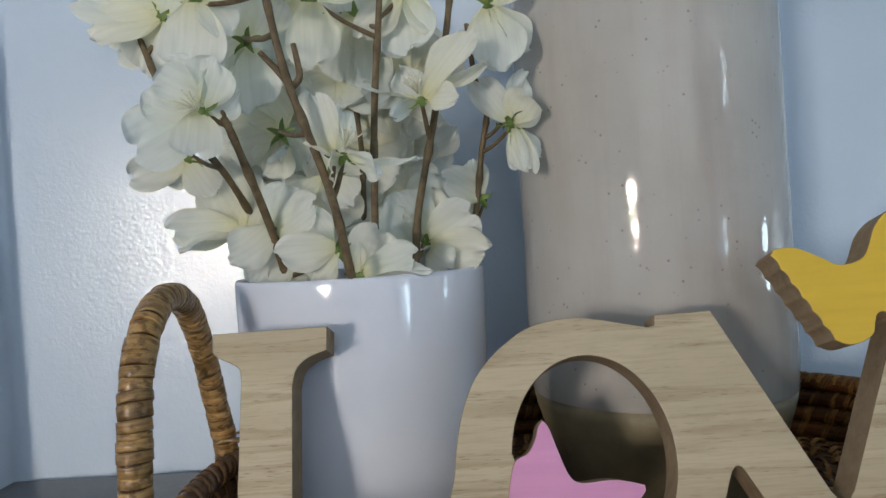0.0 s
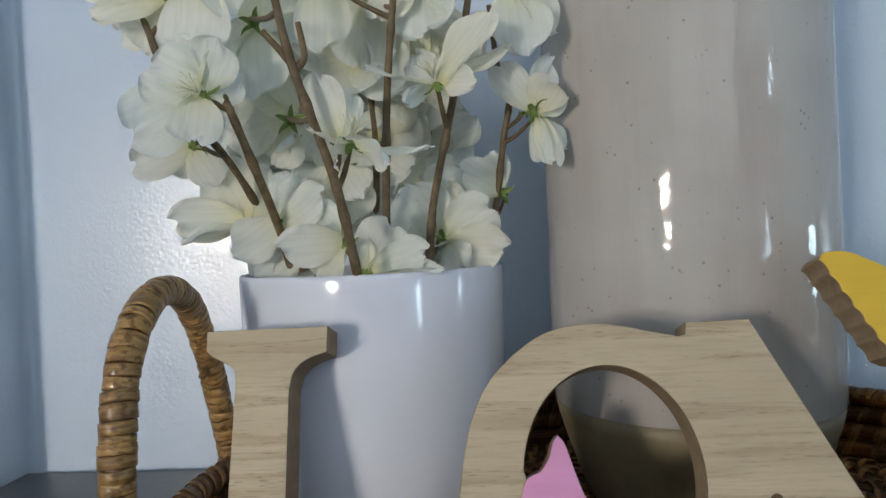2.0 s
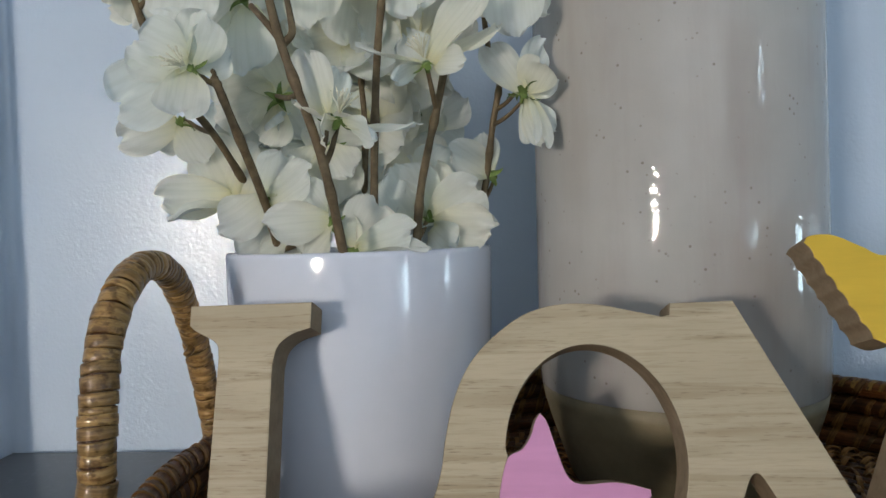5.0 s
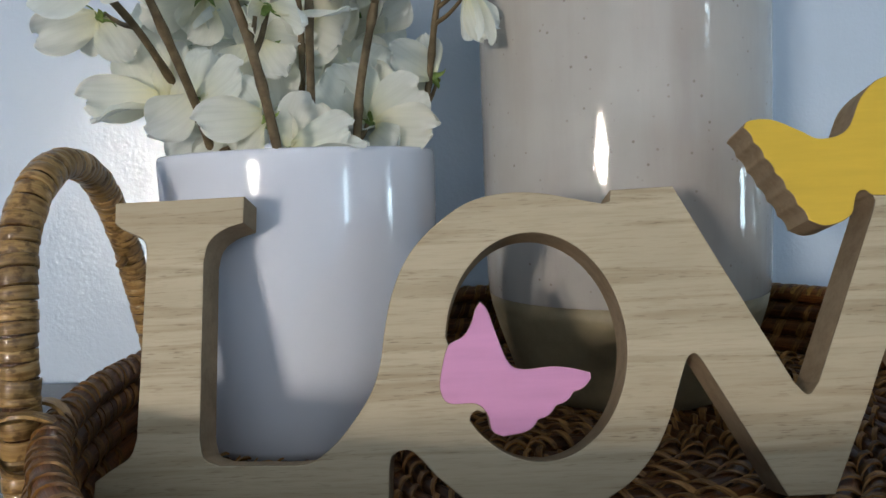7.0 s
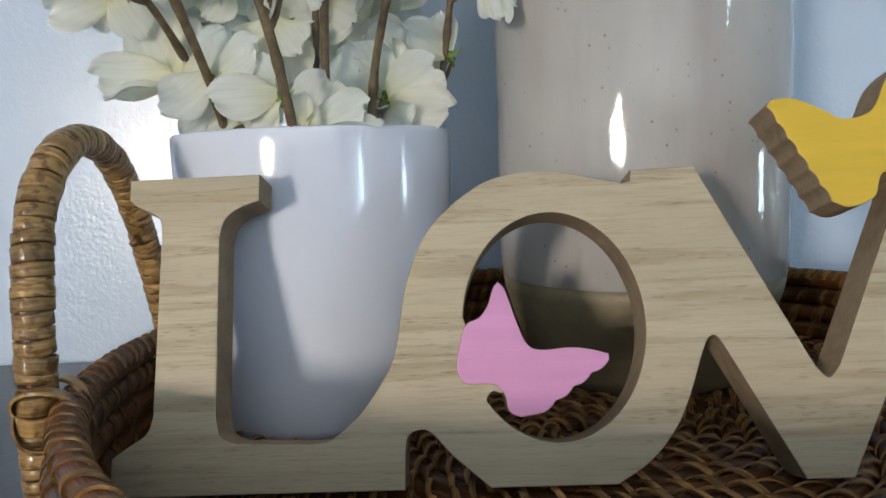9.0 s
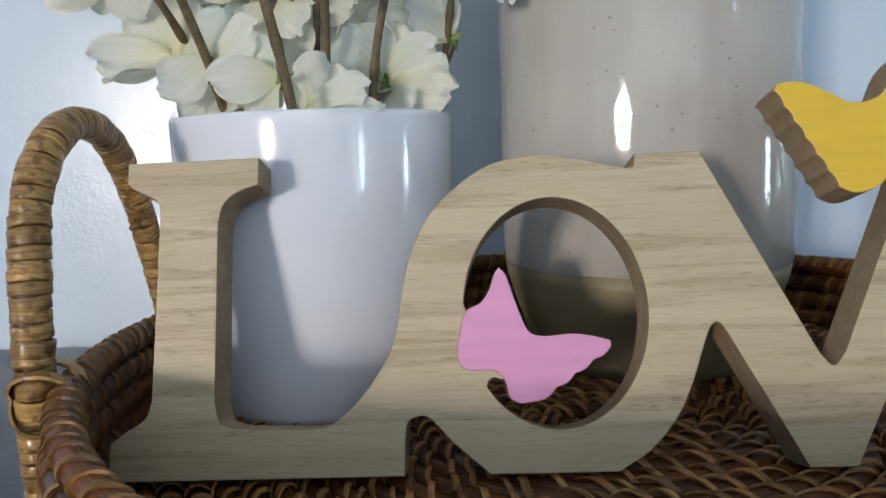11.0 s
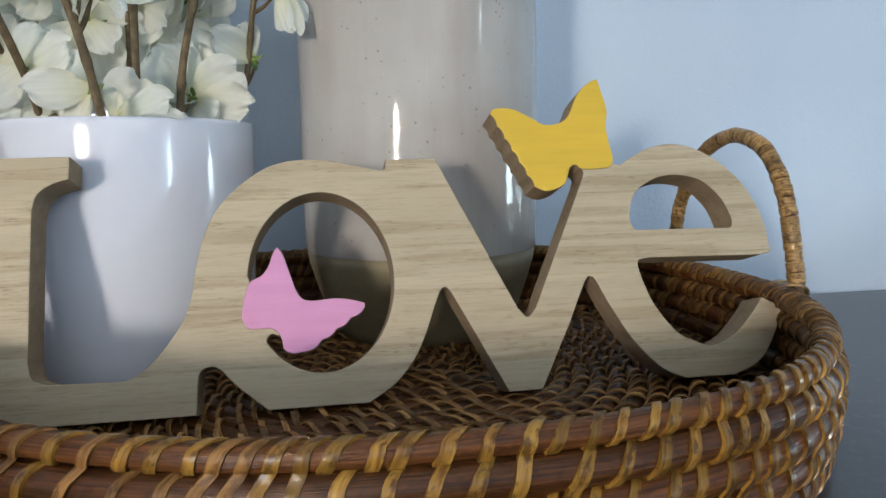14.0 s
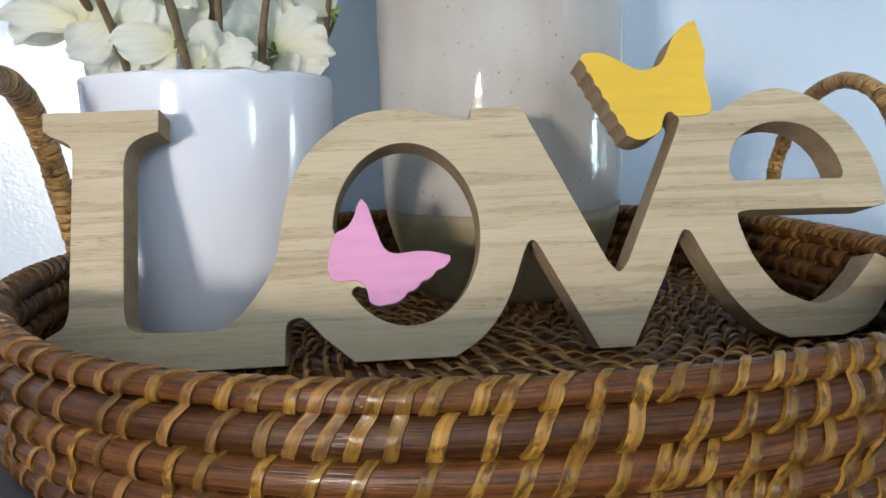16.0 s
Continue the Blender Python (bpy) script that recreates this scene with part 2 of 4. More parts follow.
def part(name, bm, material, parent=None, label="", smooth=True):
    me = bm if isinstance(bm, bpy.types.Mesh) else to_mesh(name, bm, material, smooth)
    ob = new(name, me)
    ob.parent = parent
    if label:
        ob["label"] = label
    return ob


def box(x0, x1, y0, y1, z0, z1, bevel=0.0):
    bm = bmesh.new()
    bmesh.ops.create_cube(bm, size=1.0)
    bmesh.ops.scale(bm, vec=(x1 - x0, y1 - y0, z1 - z0), verts=bm.verts)
    bmesh.ops.translate(bm, vec=((x0 + x1) / 2, (y0 + y1) / 2, (z0 + z1) / 2), verts=bm.verts)
    if bevel:
        bmesh.ops.bevel(bm, geom=list(bm.edges), offset=bevel, segments=2, affect="EDGES", profile=0.5)
    return bm


def lathe(profile, segments=64):
    """A turned body from (radius, height) pairs."""
    bm = bmesh.new()
    rings = []
    for r, z in profile:
        if r < 1e-6:
            rings.append([bm.verts.new((0, 0, z))])
        else:
            rings.append([bm.verts.new((r * math.cos(2 * math.pi * i / segments), r * math.sin(2 * math.pi * i / segments), z)) for i in range(segments)])
    for a, b in zip(rings, rings[1:]):
        for i in range(segments):
            j = (i + 1) % segments
            face = [a[i % len(a)], a[j % len(a)], b[j % len(b)], b[i % len(b)]]
            face = list(dict.fromkeys(face))
            if len(face) > 2:
                bm.faces.new(face)
    return bm


def spline(points, steps=6):
    """A smooth line through the points, of any dimension."""
    p = [Vector(q) for q in points]
    if len(p) < 3:
        return p
    p = [2 * p[0] - p[1]] + p + [2 * p[-1] - p[-2]]
    out = []
    for a, b, c, d in zip(p, p[1:], p[2:], p[3:]):
        for i in range(steps):
            t = i / steps
            out.append(0.5 * (2 * b + (c - a) * t + (2 * a - 5 * b + 4 * c - d) * t * t + (3 * b - a - 3 * c + d) * t ** 3))
    return out + [p[-2]]


def sweep(bm, line, radii, sides=8, closed=False, squash=1.0):
    """A tube along a line, with a radius for each point."""
    n = len(line)
    rings = []
    side = None
    for i, p in enumerate(line):
        a = line[(i - 1) % n] if closed or i else p
        b = line[(i + 1) % n] if closed or i < n - 1 else p
        d = (b - a).normalized()
        if side is None:
            side = d.orthogonal().normalized()
        side = (side - d * side.dot(d)).normalized()
        up = d.cross(side)
        r = radii[i] if isinstance(radii, (list, tuple)) else radii
        rings.append([bm.verts.new(p + r * (math.cos(2 * math.pi * k / sides) * side + squash * math.sin(2 * math.pi * k / sides) * up)) for k in range(sides)])
    uv = bm.loops.layers.uv.verify()
    run = [0.0]
    for i in range(n if closed else n - 1):
        run.append(run[-1] + (line[(i + 1) % n] - line[i]).length)
    girth = 6.3 * (radii[0] if isinstance(radii, (list, tuple)) else radii) / sides
    for i in range(n if closed else n - 1):
        a, b = rings[i], rings[(i + 1) % n]
        for k in range(sides):
            face = bm.faces.new((a[k], a[(k + 1) % sides], b[(k + 1) % sides], b[k]))
            for loop, u, v in zip(face.loops, (i, i, i + 1, i + 1), (k, k + 1, k + 1, k)):
                loop[uv].uv = (run[u], v * girth)
    if not closed:
        bm.faces.new(rings[0][::-1])
        bm.faces.new(rings[-1])
    return bm


def structure(name, bm, material, label, category, smooth=False):
    return tagged(part(name, bm, material, smooth=smooth), label, category, kind="structure")


# ---- the room ----
FLOOR_Z, CEIL_Z, TABLE_Z = -0.77, 1.75, -0.018
BACK_Y, STEP_X, STEP_Y = 0.232, -0.212, 0.187
wall_line = [(2.7, BACK_Y)]
for i in range(9):
    q = radians(90 + 90 * i / 8)
    wall_line.append((STEP_X + 0.006 + 0.006 * math.cos(q), BACK_Y - 0.006 + 0.006 * math.sin(q)))
for i in range(7):
    q = radians(-90 * i / 6)
    wall_line.append((STEP_X - 0.006 + 0.006 * math.cos(q), STEP_Y + 0.006 + 0.006 * math.sin(q)))
wall_line += [(-1.7, STEP_Y), (-1.7, BACK_Y + 0.12), (2.7, BACK_Y + 0.12)]
back = bmesh.new()
low, high = [back.verts.new((x, y, FLOOR_Z)) for x, y in wall_line], [back.verts.new((x, y, CEIL_Z)) for x, y in wall_line]
for i in range(len(low)):
    j = (i + 1) % len(low)
    back.faces.new((low[i], low[j], high[j], high[i]))
back.faces.new(low)
back.faces.new(high[::-1])
structure("wall_back", back, M_WALL, "pale blue glossy painted wall with a rounded inner corner", "wall")
structure("wall_left", box(-1.82, -1.7, -2.6, BACK_Y + 0.12, FLOOR_Z, CEIL_Z), M_WALL, "pale blue painted side wall of the room", "wall")
structure("floor", box(-1.82, 2.82, -2.72, BACK_Y + 0.12, FLOOR_Z - 0.1, FLOOR_Z), M_FLOOR, "plain beige tiled room floor", "floor")
structure("ceiling", box(-1.82, 2.82, -2.72, BACK_Y + 0.12, CEIL_Z, CEIL_Z + 0.1), M_CEIL, "plain white painted ceiling", "ceiling")


def blocks_mesh(boxes):
    out = bmesh.new()
    for dims in boxes:
        me = bpy.data.meshes.new("block")
        bm = box(*dims)
        bm.to_mesh(me)
        bm.free()
        out.from_mesh(me)
        bpy.data.meshes.remove(me)
    return out


# unseen front wall; its opening and frame only house the added fill light
structure("wall_front", blocks_mesh([(-1.82, fx0, -2.72, -2.6, FLOOR_Z, CEIL_Z), (fx1, 2.82, -2.72, -2.6, FLOOR_Z, CEIL_Z), (fx0, fx1, -2.72, -2.6, FLOOR_Z, fz0), (fx0, fx1, -2.72, -2.6, fz1, CEIL_Z)]), M_WALL, "pale blue painted wall with one added wide window for fill light", "wall")
win = structure("window_4", box(fx0, fx1, -2.70, -2.66, fz0, fz0 + 0.04), M_FRAME, "added white framed wide window for fill light, out of view", "window")
for name, a0, a1, z0, z1 in (("window_frame", fx0, fx0 + 0.04, fz0 + 0.04, fz1), ("window_frame", fx1 - 0.04, fx1, fz0 + 0.04, fz1), ("window_frame", fx0 + 0.04, fx1 - 0.04, fz1 - 0.04, fz1)):
    part(name, box(a0, a1, -2.70, -2.66, z0, z1), M_FRAME, win, smooth=False)
part("pane", box(fx0 + 0.04, fx1 - 0.04, -2.683, -2.677, fz0 + 0.04, fz1 - 0.04), M_GLASS, win, smooth=False).visible_shadow = False
cuts = sorted(WINDOWS)
edges = [-2.6] + [v for y0, y1, w, z0, z1 in cuts for v in (y0, y1)] + [BACK_Y + 0.12]
blocks = [(edges[i], edges[i + 1], FLOOR_Z, CEIL_Z) for i in range(0, len(edges), 2)]
for y0, y1, w, z0, z1 in cuts:
    blocks += [(y0, y1, FLOOR_Z, z0), (y0, y1, z1, CEIL_Z)]
right = blocks_mesh([(2.7, 2.82, *b) for b in blocks])
structure("wall_right", right, M_WALL, "pale blue painted wall with three windows", "wall")
for k, (y0, y1, w, WZ0, WZ1) in enumerate(WINDOWS):
    win = structure("window_%d" % (k + 1), box(2.76, 2.80, y0, y1, WZ0, WZ0 + 0.04), M_FRAME, "white framed window that lets daylight in", "window")
    for name, a0, a1, z0, z1 in (("window_frame", y0, y0 + 0.04, WZ0 + 0.04, WZ1), ("window_frame", y1 - 0.04, y1, WZ0 + 0.04, WZ1), ("window_frame", y0 + 0.04, y1 - 0.04, WZ1 - 0.04, WZ1)):
        part(name, box(2.76, 2.80, a0, a1, z0, z1), M_FRAME, win, smooth=False)
    pane = part("pane", box(2.777, 2.783, y0 + 0.04, y1 - 0.04, WZ0 + 0.04, WZ1 - 0.04), M_GLASS, win, smooth=False)
    pane.visible_shadow = False

# the table
table = tagged(new("table"), "dark grey polished stone table against the wall", "table")
table.location = (0.3, -0.1, FLOOR_Z)
tb = part("tabletop", box(-1.2, 1.1, -0.33, BACK_Y + 0.1 - 0.003, 0.712, 0.752, 0.003), M_STONE, table, smooth=False)
for x in (-1.12, 1.0):
    for y in (-0.27, 0.02):
        part("leg", box(x, x + 0.07, y, y + 0.07, 0, 0.712), M_DARKWOOD, table, smooth=False)

# the ring light, known by its glints
LAMP = Vector((-0.62, -1.38, 0.175))
ring = tagged(new("ring_light"), "round white ring light on a black stand", "lamp")
ring.location = (LAMP.x, LAMP.y, FLOOR_Z)
aim = (Vector((0.12, 0.08, 0.07)) - LAMP).to_track_quat("Z", "Y").to_matrix().to_4x4()


def annulus(r0, r1, z0, z1, n=48):
    return lathe([(r0, z0), (r1, z0), (r1, z1), (r0, z1), (r0, z0)], n)


lamp_h = Matrix.Translation((0, 0, LAMP.z - FLOOR_Z)) @ aim
for name, bm, mt in (("housing", annulus(0.050, 0.090, -0.02, 0.0), M_BLACK), ("diffuser", annulus(0.068, 0.0805, 0.002, 0.006), M_GLOW)):
    part(name, bm, mt, ring).matrix_local = lamp_h
pole = bmesh.new()
sweep(pole, [Vector((0, -0.02, 0.02)), Vector((0, -0.03, LAMP.z - FLOOR_Z - 0.08))], 0.010, 10)
part("pole", pole, M_BLACK, ring)
for k in range(3):
    a = k * 2 * math.pi / 3
    part("leg", sweep(bmesh.new(), [Vector((0, -0.02, 0.22)), Vector((0.25 * math.cos(a), 0.25 * math.sin(a), 0.008))], 0.008, 8), M_BLACK, ring)


# ---- the woven tray ----
TX, TY, TA, TB, TN_LEFT, TN_RIGHT = 0.1605, 0.055, 0.178, 0.167, 2.04, 2.28


def oval(u, grow=0.0):
    """A point of the tray's outline and its outward normal; u runs once round from 0 to 1."""
    a = 2 * math.pi * u
    c, s = math.cos(a), math.sin(a)
    power = TN_RIGHT if c > 0 else TN_LEFT
    e = 2 / power
    x, y = (TA + grow) * math.copysign(abs(c) ** e, c), (TB + grow) * math.copysign(abs(s) ** e, s)
    nx, ny = math.copysign(abs(x / TA) ** (power - 1), x) / TA, math.copysign(abs(y / TB) ** (power - 1), y) / TB
    return Vector((TX + x, TY + y, 0)), Vector((nx, ny, 0)).normalized()


TABLE_OF_U = []
_s, _last = 0.0, oval(0.0)[0]
for i in range(1, 2001):
    q = oval(i / 2000)[0]
    _s += (q - _last).length
    _last = q
    TABLE_OF_U.append(_s)
ROUND = _s


def at_length(s, grow=0.0):
    """The outline's point, normal and tangent at the length s along it."""
    s %= ROUND
    i = int(np.searchsorted(TABLE_OF_U, s))
    before = TABLE_OF_U[i - 1] if i else 0.0
    p, n = oval((i + (s - before) / (TABLE_OF_U[i] - before)) / 2000, grow)
    return p, n, Vector((-n.y, n.x, 0))


tray = tagged(new("woven_tray"), "round brown woven rattan tray with two handles", "tray")
tray.location = (TX, TY, TABLE_Z)
TO_TRAY = Matrix.Translation((-TX, -TY, -TABLE_Z))


def tray_part(name, bm, material, label=""):
    bm.transform(TO_TRAY)
    return part(name, bm, material, tray, label)


COIL_R = 0.0049
COILS = [(0.0295, 0.0), (0.0200, 0.0012), (0.0105, 0.0014), (0.0010, 0.0004), (-0.0085, -0.0012)]


def coil_at(c, p):
    """Height, outset and radius of a coil at a place of the outline; the top one is thinner along the front."""
    z, grow = COILS[min(c, len(COILS) - 1)]
    f = max(0.0, min(1.0, (0.0 - p.y) / 0.08)) if c == 0 else 0.0
    f = f * f * (3 - 2 * f)
    return z - 0.0015 * f, grow, COIL_R - 0.0014 * f


rnd = random.Random(4)
for c, (z, grow) in enumerate(COILS):
    bm = bmesh.new()
    line, radii = [], []
    ph = rnd.random() * 50
    for i in range(260):
        p, n, t = at_length(i / 260 * ROUND, grow)
        wob = noise.noise(Vector((i * 0.11, ph, 0))) * 0.0007
        z, grow, r = coil_at(c, p)
        line.append(p + n * wob + Vector((0, 0, z + noise.noise(Vector((ph, i * 0.09, 3))) * 0.0005)))
        radii.append(r * (1 + 0.07 * noise.noise(Vector((i * 0.07, 7, ph)))))
    sweep(bm, line, radii, 12, closed=True)
    tray_part("coil", bm, M_COIL)


def strip(bm, path_of, width, count=12, thick=0.0005):
    """A flat cane strip: path_of(k) gives the middle, the outward way and the side way for k from 0 to 1."""
    tops, skirts = [], []
    for i in range(count + 1):
        k = i / count
        p, out, side = path_of(k)
        w = width * (0.72 + 0.28 * min(1, 6 * min(k, 1 - k))) / 2
        at = [p + side * (w * f) + out * h for f, h in ((-0.94, thick), (0.0, thick * 1.12), (0.94, thick), (-1.0, -0.0004), (1.0, -0.0004))]
        tops.append([bm.verts.new(q) for q in at[:3]])
        skirts.append([bm.verts.new(at[j]) for j in (3, 0, 2, 4)])
    uv = bm.loops.layers.uv.verify()
    shift = tops[0][0].co.x * 7 + tops[0][0].co.y * 3
    run = 0.0
    for a, b, c, d in zip(tops, tops[1:], skirts, skirts[1:]):
        step = (b[1].co - a[1].co).length
        for quad, v0, v1 in (((a[0], a[1], b[1], b[0]), 0, 1), ((a[1], a[2], b[2], b[1]), 1, 2), ((c[0], c[1], d[1], d[0]), 0, 0.2), ((c[2], c[3], d[3], d[2]), 1.8, 2)):
            face = bm.faces.new(quad)
            for loop, u, v in zip(face.loops, (run, run, run + step, run + step), (v0, v1, v1, v0)):
                loop[uv].uv = (u + shift, v * width / 2)
        run += step
    return bm


def wall_wrap(s, top, span, slant, inner):
    """Path of a strip over the coils of the wall, from inside over coil `top` and down the outside across `span` coils."""
    a0 = radians(175 if inner else 110)

    def path_of(k):
        q = k * (span + (0.55 if top == 0 else 0.3))
        lead = 0.55 if top == 0 else 0.3
        c = min(int(max(0.0, q - lead) + 1e-6), span - 1)
        if q < lead:
            ang = a0 + (radians(40) - a0) * q / lead
            c = 0
        else:
            ang = radians(40) - radians(80 if c < span - 1 else 112) * min(1.0, q - lead - c)
        z, grow, r = coil_at(top + c, at_length(s)[0])
        fall = coil_at(top, at_length(s)[0])[0] + r * math.sin(radians(50)) - z - r * math.sin(ang)
        there = s - slant * max(0.0, fall) / 0.0095 + 0.013 * max(0.0, lead - q)
        p, n, t = at_length(there, grow)
        out = n * math.cos(ang) + Vector((0, 0, math.sin(ang)))
        return p + Vector((0, 0, z)) + out * (r * 1.03), out, t

    return path_of


rest = bmesh.new()
wraps, crossing = [], []
for level in range(5):
    s = rnd.random() * 0.006
    taken, crossing = crossing, []
    while s < ROUND - 0.004:
        p, n, t = at_length(s)
        # the binding grows closer towards the handles
        close = max(0.0, min(1.0, max((p.x - 0.20) / 0.12, 0.8 * (0.05 - p.x) / 0.06)))
        pitch = (0.0079 if level == 0 else 0.0108) * (1 - 0.22 * close)
        span = min(rnd.choices((1, 2), (0.66, 0.34))[0], 5 - level)
        slant = rnd.uniform(0.0022, 0.0050)
        width = rnd.uniform(0.0028, 0.0041) * (1 - 0.28 * max(0.0, min(1.0, (0.12 - p.x) / 0.08)))
        if all(abs(s - v) > 0.0040 for v in taken):
            wraps.append((p.y, s, level, span, slant, width))
            if span == 2:
                crossing.append(s - slant)
        s += pitch * rnd.uniform(0.72, 1.28)
front = sorted(wraps)[:300]


def s_x(s):
    return at_length(s)[0].x


for y, s, level, span, slant, width in wraps:
    path = wall_wrap(s, level, span, slant, level == 0)
    # more brown strips to the right paint in weaker lamp light; the left darkens too
    if y <= front[-1][0]:
        tray_part("wrap", strip(bmesh.new(), path, width, 8 + 6 * span, 0.0006), M_WRAP if rnd.random() > max((s_x(s) - 0.24) / 0.16, (0.13 - s_x(s)) / 0.10) else M_WRAP_DARK)
    else:
        strip(rest, path, width, 6 + 5 * span, 0.00035)
tagged(tray_part("back_weave", rest, M_WRAP), kind="stuff")

# the inside of the wall, lined with slanting strips
inside = bmesh.new()
for level in range(3):
    z, grow = COILS[level]
    for i in range(88):
        s = (i + 0.5 * (level % 2) + rnd.uniform(-0.35, 0.35)) * ROUND / 88
        slant = rnd.uniform(0.006, 0.012)

        def path_of(k):
            c = 0 if k < 0.5 else 1
            ang = radians(118 + 124 * ((k * 2) % 1.0 if k < 1 else 1.0))
            z, grow, r = coil_at(level + c, at_length(s + slant * k)[0])
            p, n, t = at_length(s + slant * k, grow)
            out = n * math.cos(ang) + Vector((0, 0, math.sin(ang)))
            return p + Vector((0, 0, z)) + out * (r * 1.03), out, t

        strip(inside, path_of, rnd.uniform(0.0024, 0.0040), 10, 0.0003)
tagged(tray_part("lining", inside, M_WRAP_DARK), kind="stuff")

# the floor of the tray: ring upon ring, each bound with short strips
ring_bm, bind = bmesh.new(), bmesh.new()
FLOOR_R = 0.0038
g = -0.0085
while g > -0.160:
    k = 1 + g / TA
    m = max(24, int(150 * k))
    line = []
    for i in range(m):
        p, n, t = at_length(i / m * ROUND)
        line.append(Vector((TX + (p.x - TX) * k, TY + (p.y - TY) * (1 + g / TB), -FLOOR_R - 0.0028 + noise.noise(p * 60) * 0.0006)))
    sweep(ring_bm, line, FLOOR_R, 8, closed=True)
    m = max(8, int(ROUND * k / 0.0098))
    for i in range(m):
        s = (i + rnd.uniform(-0.2, 0.2)) * ROUND / m
        slant = (rnd.uniform(-0.009, -0.001) if g > -0.034 else rnd.uniform(0.010, 0.017)) / max(k, 0.2)
        lift = rnd.uniform(0.0004, 0.0019)

        def path_of(q):
            p, n, t = at_length(s + slant * q)
            c = Vector((TX + (p.x - TX) * k, TY + (p.y - TY) * (1 + g / TB), -FLOOR_R - 0.0028))
            ang = radians(175 - 170 * q)
            out = n * math.cos(ang) + Vector((0, 0, math.sin(ang)))
            return c + out * (FLOOR_R * 1.04 + lift * math.sin(math.pi * q)), out, t

        strip(bind, path_of, rnd.uniform(0.0022, 0.0034), 8, 0.0003)
    g -= 0.0078
tray_part("base", ring_bm, M_COIL)
tagged(tray_part("base_weave", bind, M_SHAVING), kind="stuff")
under = bmesh.new()
foot_line = []
for i in range(120):
    p, n, t = at_length(i / 120 * ROUND, -0.020)
    foot_line.append(p + Vector((0, 0, TABLE_Z + 0.0046)))
sweep(under, foot_line, 0.0046, 8, closed=True)
tray_part("foot_ring", under, M_COIL)


# handles
def turn_mesh(n=14):
    prof = ((0.86, -0.49), (0.975, -0.47), (1.0, -0.41), (1.005, 0.0), (1.0, 0.41), (0.975, 0.47), (0.86, 0.49))
    bm = bmesh.new()
    uv = bm.loops.layers.uv.verify()
    rings = [[bm.verts.new((r * math.cos(2 * math.pi * i / n), r * math.sin(2 * math.pi * i / n), z)) for i in range(n)] for r, z in prof]
    for a, b in zip(rings, rings[1:]):
        for i in range(n):
            face = bm.faces.new((a[i], a[(i + 1) % n], b[(i + 1) % n], b[i]))
            for loop, u, v in zip(face.loops, (i, i + 1, i + 1, i), (a, a, b, b)):
                loop[uv].uv = (u * 0.036 / n, v[0].co.z * 0.0046)
    return to_mesh("turn", bm, M_HANDLE)


TURN_MESH = turn_mesh()


def handle(points, radius, label):
    line = spline(points, 30)
    base = Vector((TX, TY, TABLE_Z))
    core = bmesh.new()
    sweep(core, [p - base for p in line], radius * 0.85, 10)
    ob = part("handle", core, M_COIL, tray, label)
    reach = [0.0]
    for p, q in zip(line, line[1:]):
        reach.append(reach[-1] + (q - p).length)

    def along(d):
        i = min(max(int(np.searchsorted(reach, d)), 1), len(line) - 1)
        f = (d - reach[i - 1]) / max(reach[i] - reach[i - 1], 1e-9)
        return line[i - 1].lerp(line[i], f), (line[i] - line[i - 1]).normalized()

    d = 0.0
    while d < reach[-1] - 0.004:
        long = 0.0040 * rnd.uniform(0.62, 1.42)
        mid, way = along(d + long / 2)
        tilt = Euler((rnd.uniform(-0.13, 0.13), rnd.uniform(-0.13, 0.13), rnd.random() * 6)).to_matrix().to_4x4()
        r = radius * rnd.uniform(0.96, 1.06)
        piece = part("turn", TURN_MESH, None, ob)
        piece.matrix_local = Matrix.Translation(mid - base) @ way.to_track_quat("Z", "Y").to_matrix().to_4x4() @ tilt @ Matrix.Diagonal((r, r, long * 1.02, 1))
        d += long
    return ob


handle([(-0.0175, -0.0040, -0.012), (-0.0172, -0.0045, 0.015), (-0.0165, -0.0042, 0.036), (-0.0165, -0.0012, 0.066), (-0.0175, 0.0062, 0.0885), (-0.0188, 0.0215, 0.1040), (-0.0205, 0.0418, 0.1098), (-0.0230, 0.0650, 0.1035), (-0.0255, 0.0860, 0.0825), (-0.0262, 0.0980, 0.058), (-0.0240, 0.1030, 0.033), (-0.0232, 0.1040, 0.010), (-0.0232, 0.1040, -0.010)], 0.0056, "tall arched handle bound with tan cane")
nub = bmesh.new()
sweep(nub, [Vector((-0.0262, 0.0870, 0.0715)), Vector((-0.0264, 0.0835, 0.0695)), Vector((-0.0266, 0.0815, 0.0700))], [0.0022, 0.0017, 0.0008], 6)
tray_part("cane_end", nub, M_HANDLE)
handle([(0.3460, 0.0150, -0.012), (0.3460, 0.0152, 0.015), (0.3460, 0.0163, 0.035), (0.3460, 0.0207, 0.055), (0.3460, 0.0260, 0.0724), (0.3460, 0.0354, 0.0878), (0.3460, 0.0486, 0.0980), (0.3460, 0.0711, 0.1022), (0.3460, 0.0982, 0.0924), (0.3460, 0.1170, 0.0690), (0.3460, 0.1230, 0.0511), (0.3460, 0.1250, 0.020), (0.3460, 0.1250, -0.010)], 0.0039, "slim tall arched handle bound with tan cane")


